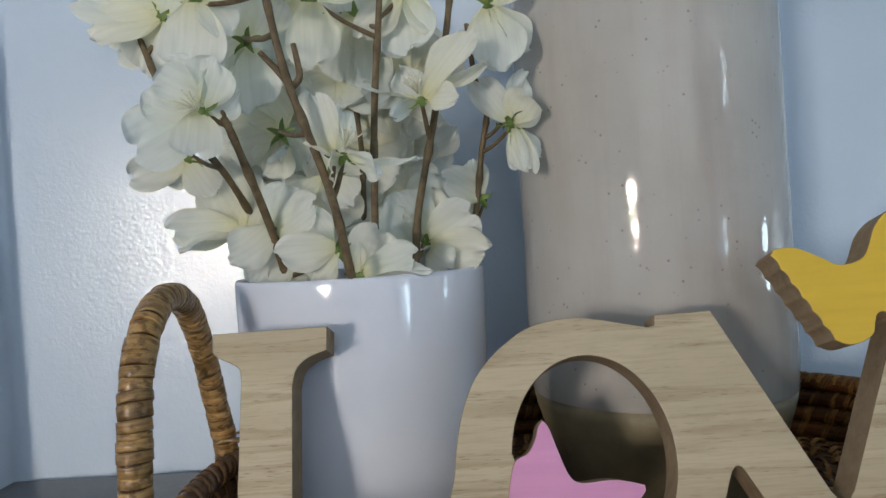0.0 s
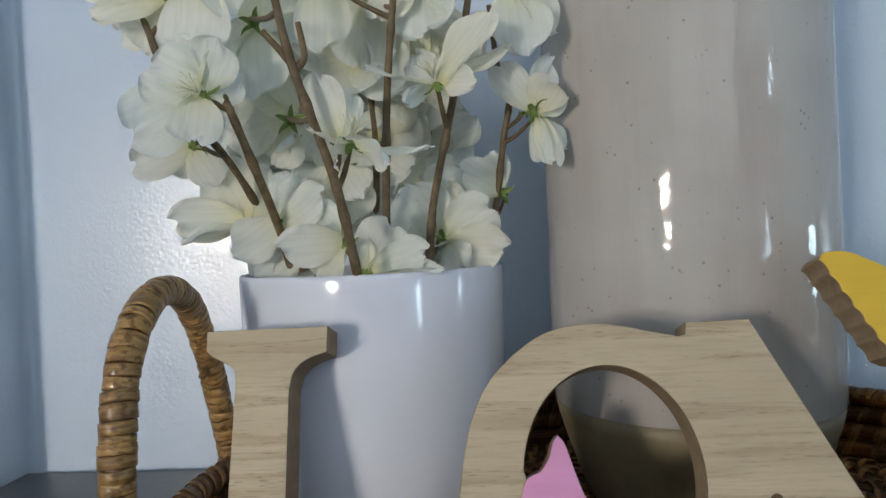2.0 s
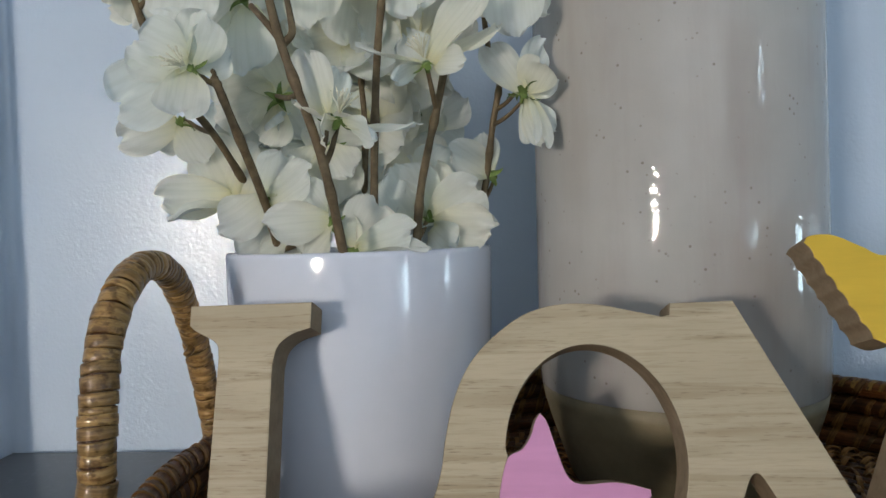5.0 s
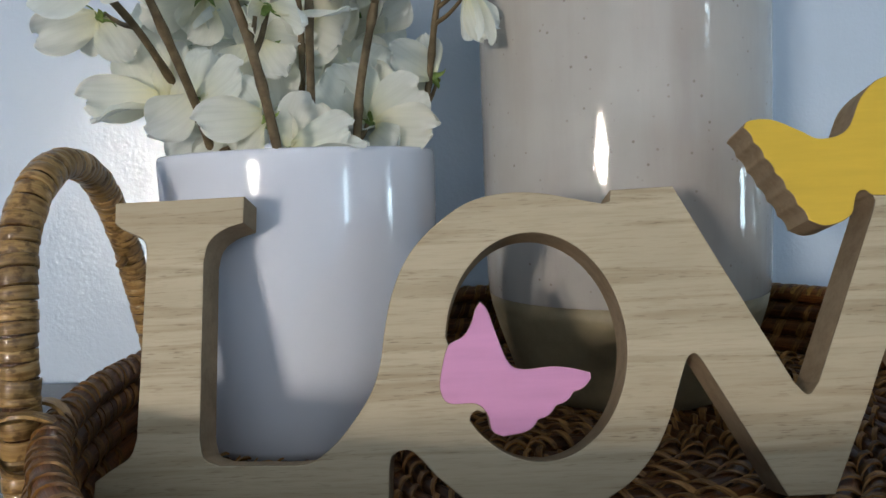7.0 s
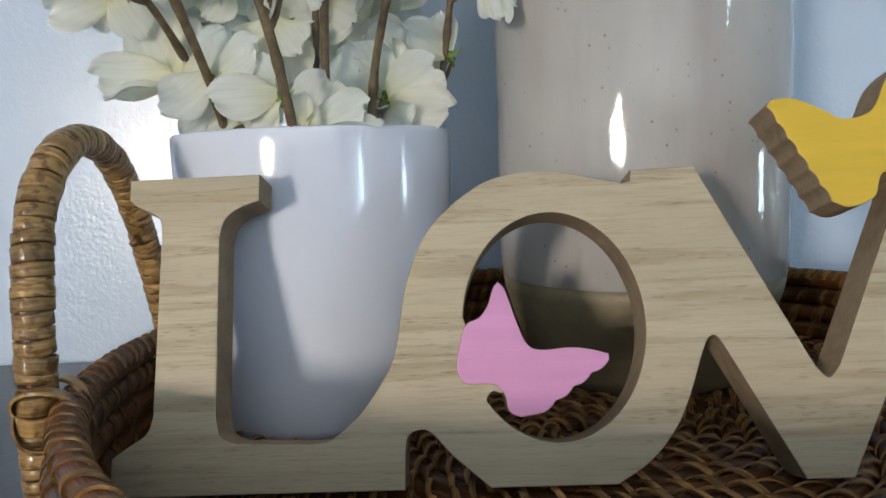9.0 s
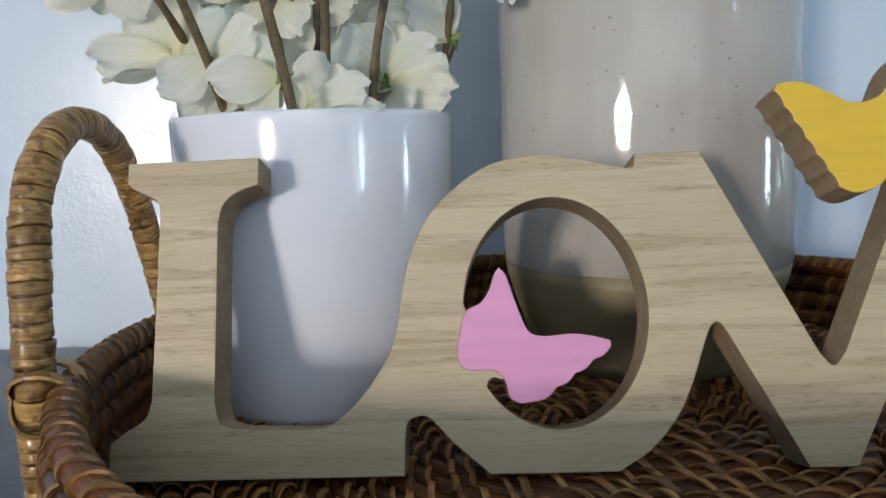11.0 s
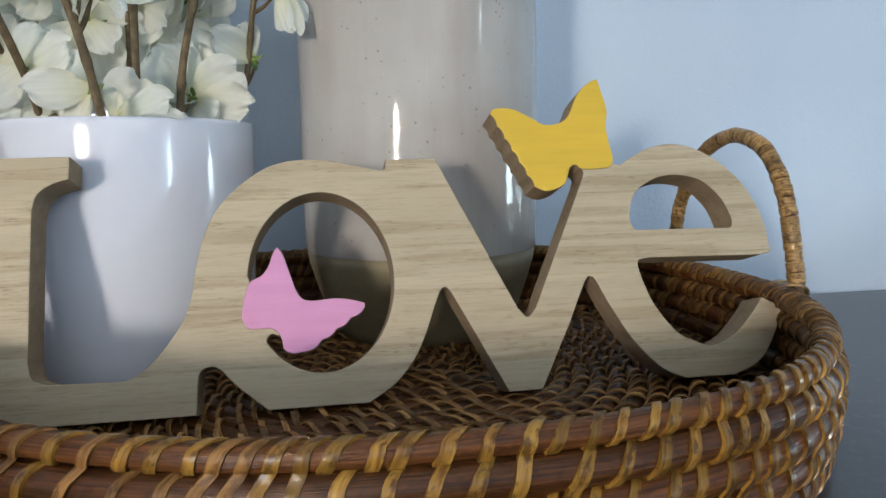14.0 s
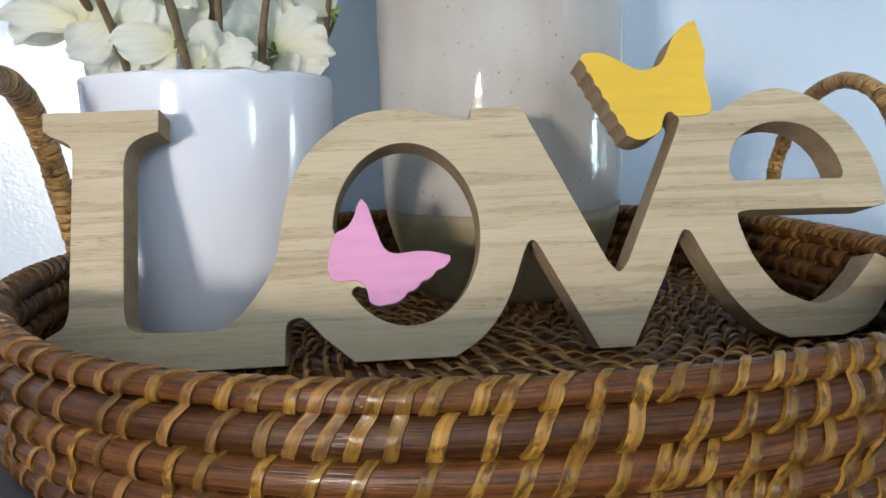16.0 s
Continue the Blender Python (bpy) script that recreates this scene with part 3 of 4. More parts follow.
def lashing(centre, out, reach, tall, wide):
    """Two flat strips that cross over a handle's foot and tie it to the rim."""
    side = Vector((-out.y, out.x, 0))
    for lean in (-1, 1):
        def path_of(k):
            a = 2 * math.pi * k
            way = (out * math.cos(a) + Vector((0, 0, math.sin(a)))).normalized()
            return centre + out * (reach * math.cos(a)) + Vector((0, 0, tall * math.sin(a))) + side * (lean * wide * math.sin(a)), way, side

        tray_part("lashing", strip(bmesh.new(), path_of, 0.0046, 28, 0.0006), M_HANDLE)


for c, o, r in (((-0.0131, -0.0045, 0.0290), (-1, -0.12, 0), 0.0096), ((-0.0182, 0.1030, 0.0290), (-1, 0.15, 0), 0.0104), ((0.3408, 0.0160, 0.0290), (1, -0.12, 0), 0.0092), ((0.3400, 0.1245, 0.0290), (1, 0.15, 0), 0.0094)):
    lashing(Vector(c), Vector(o).normalized(), r, *((0.0085, 0.0065) if c[0] < 0 else (0.0060, 0.0040)))


# ---- the flower pot ----
PX, PY = 0.0467, 0.1040
pot = tagged(new("flower_pot"), "glossy white round flower pot standing in the tray", "flower pot")
pot.location = (PX, PY, 0.0)
part("body", lathe([(0.0, -0.0045), (0.0500, -0.0045), (0.0548, -0.0035), (0.0553, 0.0), (0.0557, 0.020), (0.0563, 0.040), (0.0570, 0.058), (0.0577, 0.075), (0.0582, 0.090), (0.0584, 0.104), (0.0584, 0.1100), (0.0582, 0.1116), (0.0577, 0.1122), (0.0570, 0.1118), (0.0566, 0.1100), (0.0560, 0.098), (0.0545, 0.085), (0.0, 0.085)], 96), M_POT, pot)
part("foam", lathe([(0.0, 0.0855), (0.0540, 0.0855), (0.0548, 0.091), (0.030, 0.096), (0.0, 0.097)], 40), M_FOAM, pot, "dark green floral foam")

# ---- the vase ----
VX, VY = 0.1935, 0.1350
vase = tagged(new("vase"), "tall speckled cream glazed ceramic vase with bare clay foot", "vase")
vase.location = (VX, VY, -0.0035)
line_z = 0.0475
part("glazed_body", lathe([(0.0649, line_z), (0.0654, line_z + 0.0012), (0.0658, 0.060), (0.0660, 0.080), (0.0658, 0.120), (0.0655, 0.180), (0.0652, 0.240), (0.0655, 0.285), (0.0662, 0.297), (0.0660, 0.300), (0.0645, 0.301), (0.0630, 0.299), (0.0622, 0.285), (0.0618, 0.100), (0.059, 0.060), (0.0, 0.055)], 128), M_GLAZE, vase)
part("clay_foot", lathe([(0.0, -0.001), (0.046, -0.001), (0.0495, 0.0006), (0.0520, 0.005), (0.0555, 0.015), (0.0605, 0.030), (0.0637, 0.041), (0.0648, line_z - 0.0002), (0.0610, line_z + 0.001)], 128), M_CLAY, vase, "bare olive-brown clay foot")

# ---- the wooden sign ----
LEAN_BACK = 17.5
THICK = 0.015


def outline(*runs):
    """A closed outline in millimetres; each run is a smooth line, with corners where runs meet."""
    pts = []
    for run in runs:
        seg = [Vector((x / 1000, y / 1000)) for x, y in run]
        pts += spline(seg, 5)[:-1] if len(seg) > 2 else seg[:-1]
    return pts


def sawn(name, outlines, thick, bevel=0.0005):
    """A board cut along outlines, the first outside and the rest holes; its front lies at z = 0."""
    cu = bpy.data.curves.new(name, "CURVE")
    cu.dimensions, cu.fill_mode = "2D", "BOTH"
    cu.extrude, cu.bevel_depth, cu.offset = thick / 2 - bevel, bevel, -bevel
    cu.bevel_resolution = 1
    for pts in outlines:
        sp = cu.splines.new("POLY")
        sp.points.add(len(pts) - 1)
        for q, p in zip(sp.points, pts):
            q.co = (p.x, p.y, 0, 1)
        sp.use_cyclic_u = True
    ob = bpy.data.objects.new(name, cu)
    me = bpy.data.meshes.new_from_object(ob)
    bpy.data.objects.remove(ob)
    me.transform(Matrix.Translation((0, 0, -thick / 2)))
    me.materials.clear()
    return me


def two_faced(me, front, side, edge=None):
    for mt in (front, side, edge):
        if mt:
            me.materials.append(mt)
    for p in me.polygons:
        p.material_index = 0 if p.normal.z > 0.92 else 2 if edge and p.normal.z > 0.1 else 1
        p.use_smooth = False
    return me


letter_l = [
    [(0, 100), (43, 100.5)], [(43, 100.5), (43, 91.5)], [(43, 91.5), (36.3, 89.2), (31.8, 85.2), (30.3, 79)],
    [(30.3, 79), (31, 23)], [(31, 23), (32.6, 17.3), (37.5, 15)], [(37.5, 15), (61, 14.3)]]
round_o = [
    [(61, 14.3), (67, 15.6), (75.3, 22.6), (83.5, 34), (87, 43.6), (88.6, 54), (91, 65), (95, 75), (100.5, 82.8), (109, 90.4), (118, 95.6), (129, 97.8), (140.5, 97.3), (151.5, 94.9), (160.8, 92.8)],
    [(160.8, 92.8), (163.2, 93.4)], [(163.2, 93.4), (163.8, 97.2)]]
letter_v = [
    [(163.8, 97.2), (184.3, 97.6)], [(184.3, 97.6), (214.6, 33.2)], [(214.6, 33.2), (218.3, 29.5), (222, 33)],
    [(222, 33), (247.6, 86.5)], [(247.6, 86.5), (248.7, 90.2), (247.0, 93.0)], [(247.0, 93.0), (262, 94.2)], [(262, 94.2), (266, 93.1)]]
letter_e = [
    [(266, 93.1), (272.6, 97), (281, 100.8), (292, 102.4), (302.6, 100), (312.9, 94), (322.4, 84.6), (328.8, 72.8), (331.5, 63), (332, 52)],
    [(332, 52), (327, 50.8)], [(327, 50.8), (274.6, 51.6)],
    [(274.6, 51.6), (270, 50.8), (269, 48.4), (270.7, 41), (274.5, 31.2), (282.5, 20), (289.5, 15.8), (298.4, 13.1), (309, 17.2), (318, 25), (324.4, 32.1)],
    [(324.4, 32.1), (333.3, 27.5)], [(333.3, 27.5), (327.4, 15), (319, 5), (307, 0)], [(307, 0), (284.5, 0)],
    [(284.5, 0), (273.6, 5.4), (262.6, 17.6), (254.3, 32), (249.4, 42.4), (247, 44.6), (244.3, 42.4), (236.2, 26.2)], [(236.2, 26.2), (222, 0)]]
under_side = [
    [(222, 0), (208, 0)], [(208, 0), (190.6, 34.4)], [(190.6, 34.4), (186.8, 41.6), (184.8, 43.1), (182.8, 41.5), (180.4, 36), (176.2, 25.2), (171, 15.5), (162.8, 6.4), (152.6, 0)],
    [(152.6, 0), (114.6, 0)], [(114.6, 0), (103.5, 9.5)], [(103.5, 9.5), (97.2, 16.3), (93.6, 17.4), (90.2, 15.6), (89.3, 11)], [(89.3, 11), (89, 0)],
    [(89, 0), (-1, 0)], [(-1, 0), (-1, 11.5)], [(-1, 11.5), (4, 15), (9.4, 18.6), (11.2, 23.8)], [(11.2, 23.8), (11.3, 82)], [(11.3, 82), (10, 87), (3, 90.8), (0.2, 93)], [(0.2, 93), (0, 100)]]
ring_arc = [(136.2 + 28.3 * math.cos(a), 48.3 + 35.6 * math.sin(a)) for a in (radians(175 - i * 5) for i in range(64))]
ring_hole = outline(ring_arc, [ring_arc[-1], (114.9, 27.0), (116.7, 28.3), (119.2, 27.6), (121.5, 29.4)], [(121.5, 29.4), (126, 36), (122, 46), (117.6, 53)], [(117.6, 53), (114.2, 51.0), (111.6, 48.3), (109.2, 48.6), ring_arc[0]])
eye_hole = outline([(269.8, 64), (268, 67.3), (268.1, 72), (270.2, 78.2), (274.8, 83), (283.2, 87), (292.8, 87.9), (303.2, 85.1), (311.5, 77.1), (315.2, 68), (315, 64.2)], [(315, 64.2), (313.6, 63.5)], [(313.6, 63.5), (269.8, 64)])

sign = tagged(new("love_sign"), "oak-veneered wooden cut-out sign reading Love with two butterflies", "sign")
A = radians(LEAN_BACK)
sign.matrix_world = Matrix(((1, 0, 0, 0), (0, math.sin(A), -math.cos(A), 0), (0, math.cos(A), math.sin(A), 0), (0, 0, 0, 1)))
part("lettering", two_faced(sawn("lettering", [outline(*letter_l, *round_o, *letter_v, *letter_e, *under_side), ring_hole, eye_hole], THICK), M_OAK, M_MDF, M_SAWN), None, sign)


def scallops(a, b, count, depth):
    """A wavy wing edge from a to b, in millimetres."""
    a, b = Vector(a), Vector(b)
    d = b - a
    n = Vector((d.y, -d.x)).normalized()
    return [tuple(a + d * (i / (count * 4)) + n * depth * abs(math.sin(math.pi * i / 4))) for i in range(count * 4 + 1)]


pink = [[(119.3, 62.2), (117.6, 59.8), (116, 55.2), (113.2, 51.2), (108.6, 48.6), (106.2, 41), (105.6, 35), (108.2, 30.8), (116.4, 30.4), (119.8, 27.2), (121, 22.2), (124.4, 20.3)],
        [(124.4, 20.3), (129.8, 21)], scallops((129.8, 21), (152.5, 36.8), 4, 0.8), [(152.5, 36.8), (152.4, 38.7)],
        [(152.4, 38.7), (146.5, 40.3), (140.3, 41), (131.6, 40.5), (127.4, 42.6), (124.4, 50.2), (121.6, 59.2), (119.3, 62.2)]]
yellow = [[(209.4, 116.6), (211.9, 119), (219.4, 119), (227.9, 114.8), (234.2, 111.6), (243.2, 114.2), (249.5, 125.2), (255.4, 131), (259.9, 132.9)],
          [(259.9, 132.9), (261.4, 126.3), (262.8, 118), (261.6, 111), (262.1, 103), (263.2, 96), (261.4, 92.4), (257, 91.4), (248.4, 91.4), (245.8, 93.2), (243.4, 92.4), (242, 89.6), (240.4, 85.4), (236.1, 82.8), (231, 82.0), (226.2, 84)],
          scallops((226.2, 84), (209.4, 116.6), 6, 0.7)]
for name, runs, mt, lab in (("butterfly", pink, M_PINK, "pink painted butterfly with scalloped wings"), ("butterfly", yellow, M_YELLOW, "yellow painted butterfly with scalloped wings")):
    ob = part(name, two_faced(sawn(name, [outline(*runs)], THICK), mt, M_MDF), None, sign, lab)
    ob.location = (0, 0, 0.0005)

# ---- the blossom stems ----
rnd = random.Random(11)


def petal_mesh(seed):
    """A round, cupped, softly waved petal, one unit long along x and one wide along y."""
    r = random.Random(seed)
    bm = bmesh.new()
    nl, nw = 13, 12
    cup, curl, sag = r.uniform(0.10, 0.34), r.uniform(-0.30, 0.34), r.uniform(-0.10, 0.16)
    notch, wave, ph = r.uniform(0.0, 0.05), r.uniform(0.045, 0.085), r.random() * 20
    rows = []
    for i in range(nl + 1):
        s = 0.985 * (1 - (1 - i / nl) ** 1.5)
        w = 0.5 * (0.30 + 0.70 * math.sin(math.pi / 2 * s / 0.58) ** 1.05) if s < 0.58 else 0.5 * max(0.0, 1 - ((s - 0.58) / 0.42) ** 2.4) ** 0.5
        row = []
        for j in range(nw + 1):
            t = 2 * j / nw - 1
            rim = max(abs(t), s) ** 3
            lobe = 1 + 0.07 * rim * math.sin(2.3 * t + 4.1 * s + ph) + 0.012 * rim * math.sin(9 * t + ph)
            x = s * lobe * (1 - notch * math.exp(-(t * 2.4) ** 2) * s ** 4)
            y = w * t * lobe
            z = cup * 1.4 * y * y + curl * max(0.0, s - 0.5) ** 2 - sag * math.sin(math.pi * s)
            z += wave * rim * (math.sin(5.5 * t + 6 * s + ph) + 0.5 * math.sin(11 * t - 9 * s + 2 * ph)) + 0.06 * s * noise.noise(Vector((x * 2.4 + ph, y * 2.6, seed)))
            row.append(bm.verts.new((0.027 * x, 0.027 * y, 0.027 * z)))
        rows.append(row)
    for p, q in zip(rows, rows[1:]):
        for j in range(nw):
            bm.faces.new((p[j], p[j + 1], q[j + 1], q[j]))
    return to_mesh("petal", bm, M_PETAL)


PETALS = [petal_mesh(k) for k in range(14)]


def calyx_mesh():
    """A green star of sepals with a short neck."""
    bm = lathe([(0.0, -0.006), (0.0011, -0.006), (0.0014, -0.003), (0.0026, -0.0006), (0.0016, -0.0002), (0.0, -0.0002)], 10)
    for k in range(5):
        a = 2 * math.pi * k / 5 + 0.4
        d, s = Vector((math.cos(a), math.sin(a), 0)), Vector((-math.sin(a), math.cos(a), 0))
        rows = []
        for i in range(5):
            q = i / 4
            w = 0.0019 * (1 - q) ** 0.7 + 0.0001
            c = d * (0.0015 + 0.008 * q) + Vector((0, 0, -0.0012 - 0.002 * math.sin(q * 2.6)))
            rows.append([bm.verts.new(c - s * w), bm.verts.new(c + Vector((0, 0, 0.0005))), bm.verts.new(c + s * w)])
        for p, q in zip(rows, rows[1:]):
            bm.faces.new((p[0], p[1], q[1], q[0]))
            bm.faces.new((p[1], p[2], q[2], q[1]))
    return to_mesh("calyx", bm, M_LEAF)


def stamen_mesh():
    """A tuft of fine filaments with knobbed tips."""
    r = random.Random(3)
    bm = bmesh.new()
    for k in range(26):
        a, spread = r.random() * 2 * math.pi, r.uniform(0.05, 0.75)
        top = Vector((math.cos(a) * spread, math.sin(a) * spread, 1)).normalized() * r.uniform(0.008, 0.0125)
        line = spline([Vector((0, 0, 0)), top * 0.5 + Vector((0, 0, 0.0008)), top], 3)
        sweep(bm, line, [0.00022] * (len(line) - 2) + [0.00024, 0.00042], 4)
    return to_mesh("stamens", bm, M_STAMEN)


CALYX, STAMENS = calyx_mesh(), stamen_mesh()


def blossom(stem, base, where, facing, size=1.0, opened=58, stamens=True, petals=6):
    """A blossom at a world place, looking along facing; opened: the petals' angle from the axis."""
    q = Vector(facing).to_track_quat("Z", "Y").to_matrix().to_4x4()
    m = Matrix.Translation(Vector(where) - base) @ q @ Matrix.Rotation(rnd.random() * 6, 4, "Z")
    ob = part("blossom", CALYX, None, stem, "open cream-white silk blossom")
    ob.matrix_local = m
    slim = Matrix.Diagonal((1.0, 0.62, 0.7, 1)) if opened < 20 else Matrix.Identity(4)
    for k in range(4 if opened < 20 else petals):
        tilt = radians(90 - opened + (rnd.uniform(-6, 4) if opened < 20 else rnd.uniform(-24, 20)))
        pm = Matrix.Rotation(2 * math.pi * k / (4 if opened < 20 else petals) + rnd.uniform(-0.16, 0.16), 4, "Z") @ Matrix.Translation((0.0008, 0, 0.0004 * (k % 2))) @ Matrix.Rotation(-tilt, 4, "Y") @ Matrix.Rotation(rnd.uniform(-0.25, 0.25), 4, "X") @ Matrix.Diagonal((size * rnd.uniform(0.9, 1.08), size * rnd.uniform(1.0, 1.25), size, 1)) @ slim
        p = part("petal", PETALS[rnd.randrange(len(PETALS))], None, ob)
        p.matrix_local = pm
    if stamens:
        part("stamen_tuft", STAMENS, None, ob).matrix_local = Matrix.Scale(size, 4)
    return ob


STEM_LINES = {}


def stem_thing(points, radius, blossoms):
    base = Vector(points[0])
    thing = tagged(new("blossom_stem"), "brown artificial stem with cream-white silk blossoms", "artificial flower", "blossom stems in the pot")
    thing.location = base
    line = [p - base for p in spline([Vector(p) for p in points], 8)]
    radii = [0.82 * radius * (1.12 - 0.35 * i / len(line)) * (1 + 0.14 * noise.noise(Vector((i * 0.9, base.x * 90, 0))) + (0.24 if i % 8 == 5 else 0)) for i in range(len(line))]
    part("stem", sweep(bmesh.new(), line, radii, 9), M_STEM, thing)
    for where, joint, facing, size, opened, stamens in blossoms:
        a, b = Vector(joint) - base, Vector(where) - base - Vector(facing).normalized() * 0.005
        bend = a.lerp(b, 0.55) - Vector(facing).normalized() * 0.2 * (b - a).length
        stalk = spline([a, bend, b], 5)
        part("twig", sweep(bmesh.new(), stalk, [radius * (0.75 - 0.2 * i / len(stalk)) for i in range(len(stalk))], 7), M_STEM, thing)
        blossom(thing, base, where, facing, size, opened, stamens)
    STEM_LINES[thing] = base, radius, line
    return thing


def bloom(stem, where, facing, stamens, petals):
    """A blossom on a twig, whose petals each have a foot, a tip, a width and a way that they look."""
    base, radius, line = STEM_LINES[stem]
    b = Vector(where) - base - Vector(facing).normalized() * 0.004
    a = min(line, key=lambda p: (p + Vector((0, 0, 0.012)) - b).length)
    stalk = spline([a, a.lerp(b, 0.5) + Vector((0, 0.001, -0.001)), b], 5)
    part("twig", sweep(bmesh.new(), stalk, [radius * (0.6 - 0.2 * i / len(stalk)) for i in range(len(stalk))], 7), M_STEM, stem)
    ob = part("blossom", CALYX, None, stem, "open cream-white silk blossom")
    seat = Matrix.Translation(Vector(where) - base) @ Vector(facing).to_track_quat("Z", "Y").to_matrix().to_4x4() @ Matrix.Scale(0.8, 4)
    ob.matrix_local = seat
    back = seat.inverted() @ Matrix.Translation(-base)
    for foot, tip, wide, normal in petals:
        foot, x = Vector(foot), Vector(tip) - Vector(foot)
        n = Vector(normal) + Vector((rnd.uniform(-0.25, 0.25), 0, rnd.uniform(-0.25, 0.25)))
        y = n.cross(x).normalized()
        z = x.cross(y).normalized()
        long, thick = x.length / 0.027, (x.length + wide) / 0.054
        x, y, z = x.normalized() * long, y * 1.18 * wide / 0.027, z * thick
        m = Matrix(((x.x, y.x, z.x, foot.x), (x.y, y.y, z.y, foot.y), (x.z, y.z, z.z, foot.z), (0, 0, 0, 1)))
        p = part("petal", PETALS[rnd.randrange(len(PETALS))], None, ob)
        p.matrix_local = back @ m
    if stamens:
        part("stamen_tuft", STAMENS, None, ob).matrix_local = Matrix.Translation((0, 0, 0.002))
    return ob


# where each blossom sits, where its stalk leaves the stem, which way it looks, its size, how far it is open, whether stamens show; then blossoms set petal by petal
FRONT_STEM = stem_thing([(0.0515, 0.0515, 0.0920), (0.0506, 0.0477, 0.1130), (0.0455, 0.0394, 0.1480), (0.0334, 0.0333, 0.1900), (0.0260, 0.0320, 0.2320)], 0.0022, [
])
bloom(FRONT_STEM, (-0.0047, 0.0500, 0.2256), (0, -1, -0.2), False, [((-0.0051, 0.0500, 0.2261), (-0.0083, 0.0500, 0.2000), 0.0246, (0, -1, 0.15)), ((-0.0029, 0.0500, 0.2259), (0.0074, 0.0520, 0.2123), 0.0146, (0.6, -0.8, 0.2)), ((-0.0059, 0.0500, 0.2278), (-0.0153, 0.0500, 0.2426), 0.0188, (0, -1, 0.15)), ((-0.0028, 0.0500, 0.2276), (0.0109, 0.0500, 0.2384), 0.0188, (0, -1, 0.15))])
bloom(FRONT_STEM, (0.0088, 0.0720, 0.2148), (0.1, 0.9, -0.3), False, [((0.0087, 0.0720, 0.2130), (0.0076, 0.0780, 0.1867), 0.0252, (0, -1, 0.15)), ((0.0069, 0.0720, 0.2145), (-0.0098, 0.0840, 0.2072), 0.0185, (-0.6, -0.8, 0.2)), ((0.0112, 0.0720, 0.2165), (0.0181, 0.0820, 0.2371), 0.0184, (0, -1, 0.15)), ((0.0074, 0.0720, 0.2167), (-0.0013, 0.0820, 0.2409), 0.0184, (0, -1, 0.15))])
bloom(FRONT_STEM, (0.0177, 0.0860, 0.1770), (0.1, 0.9, -0.2), False, [((0.0171, 0.0860, 0.1756), (0.0081, 0.0900, 0.1601), 0.0177, (0, -1, 0.15)), ((0.0154, 0.0860, 0.1798), (-0.0107, 0.0980, 0.1771), 0.0243, (0, -1, 0.15)), ((0.0188, 0.0860, 0.1799), (0.0048, 0.1000, 0.1993), 0.0219, (0, -1, 0.15)), ((0.0186, 0.0860, 0.1755), (0.0237, 0.0980, 0.1636), 0.0146, (0, -1, 0.15))])
bloom(FRONT_STEM, (0.0517, 0.0440, 0.1611), (0.3, -0.5, 0.8), True, [((0.0464, 0.0440, 0.1627), (0.0404, 0.0440, 0.1860), 0.0126, (0, -1, 0.15)), ((0.0481, 0.0440, 0.1630), (0.0510, 0.0500, 0.1805), 0.0099, (0, -1, 0.15)), ((0.0509, 0.0440, 0.1608), (0.0370, 0.0360, 0.1653), 0.0104, (0, -0.35, 1)), ((0.0541, 0.0440, 0.1577), (0.0814, 0.0380, 0.1558), 0.0068, (0, -0.35, 1)), ((0.0504, 0.0440, 0.1596), (0.0470, 0.0340, 0.1529), 0.0104, (0, -0.9, -0.5)), ((0.0529, 0.0440, 0.1598), (0.0672, 0.0320, 0.1504), 0.0091, (0, -0.9, -0.5))])
stem = stem_thing([(0.0210, 0.0880, 0.0920), (0.0165, 0.0830, 0.1100), (0.0135, 0.0723, 0.1340), (0.0075, 0.0500, 0.1690), (0.0030, 0.0520, 0.1790), (-0.0010, 0.0560, 0.1860)], 0.0022, [
])
bloom(stem, (-0.0048, 0.0470, 0.1825), (-0.3, -1, 0.2), True, [((-0.0048, 0.0470, 0.1838), (-0.0227, 0.0410, 0.1915), 0.0214, (0, -1, 0.15)), ((-0.0057, 0.0470, 0.1817), (-0.0294, 0.0390, 0.1667), 0.0227, (0, -1, 0.15)), ((-0.0053, 0.0470, 0.1813), (-0.0034, 0.0350, 0.1614), 0.0169, (0, -0.35, 1)), ((-0.0043, 0.0470, 0.1837), (0.0024, 0.0490, 0.2024), 0.0170, (0, -1, 0.15)), ((-0.0038, 0.0470, 0.1845), (0.0069, 0.0570, 0.1921), 0.0185, (0.6, -0.8, 0.2)), ((-0.0060, 0.0470, 0.1843), (-0.0189, 0.0530, 0.2032), 0.0188, (0, -1, 0.15))])
bloom(stem, (0.0128, 0.0760, 0.1345), (-0.2, -0.9, 0.2), False, [((0.0133, 0.0760, 0.1354), (-0.0048, 0.0700, 0.1223), 0.0173, (0, -1, 0.15)), ((0.0146, 0.0760, 0.1325), (0.0339, 0.0720, 0.1453), 0.0151, (0, -1, 0.15)), ((0.0147, 0.0760, 0.1353), (0.0185, 0.0860, 0.1538), 0.0164, (0, -1, 0.15))])
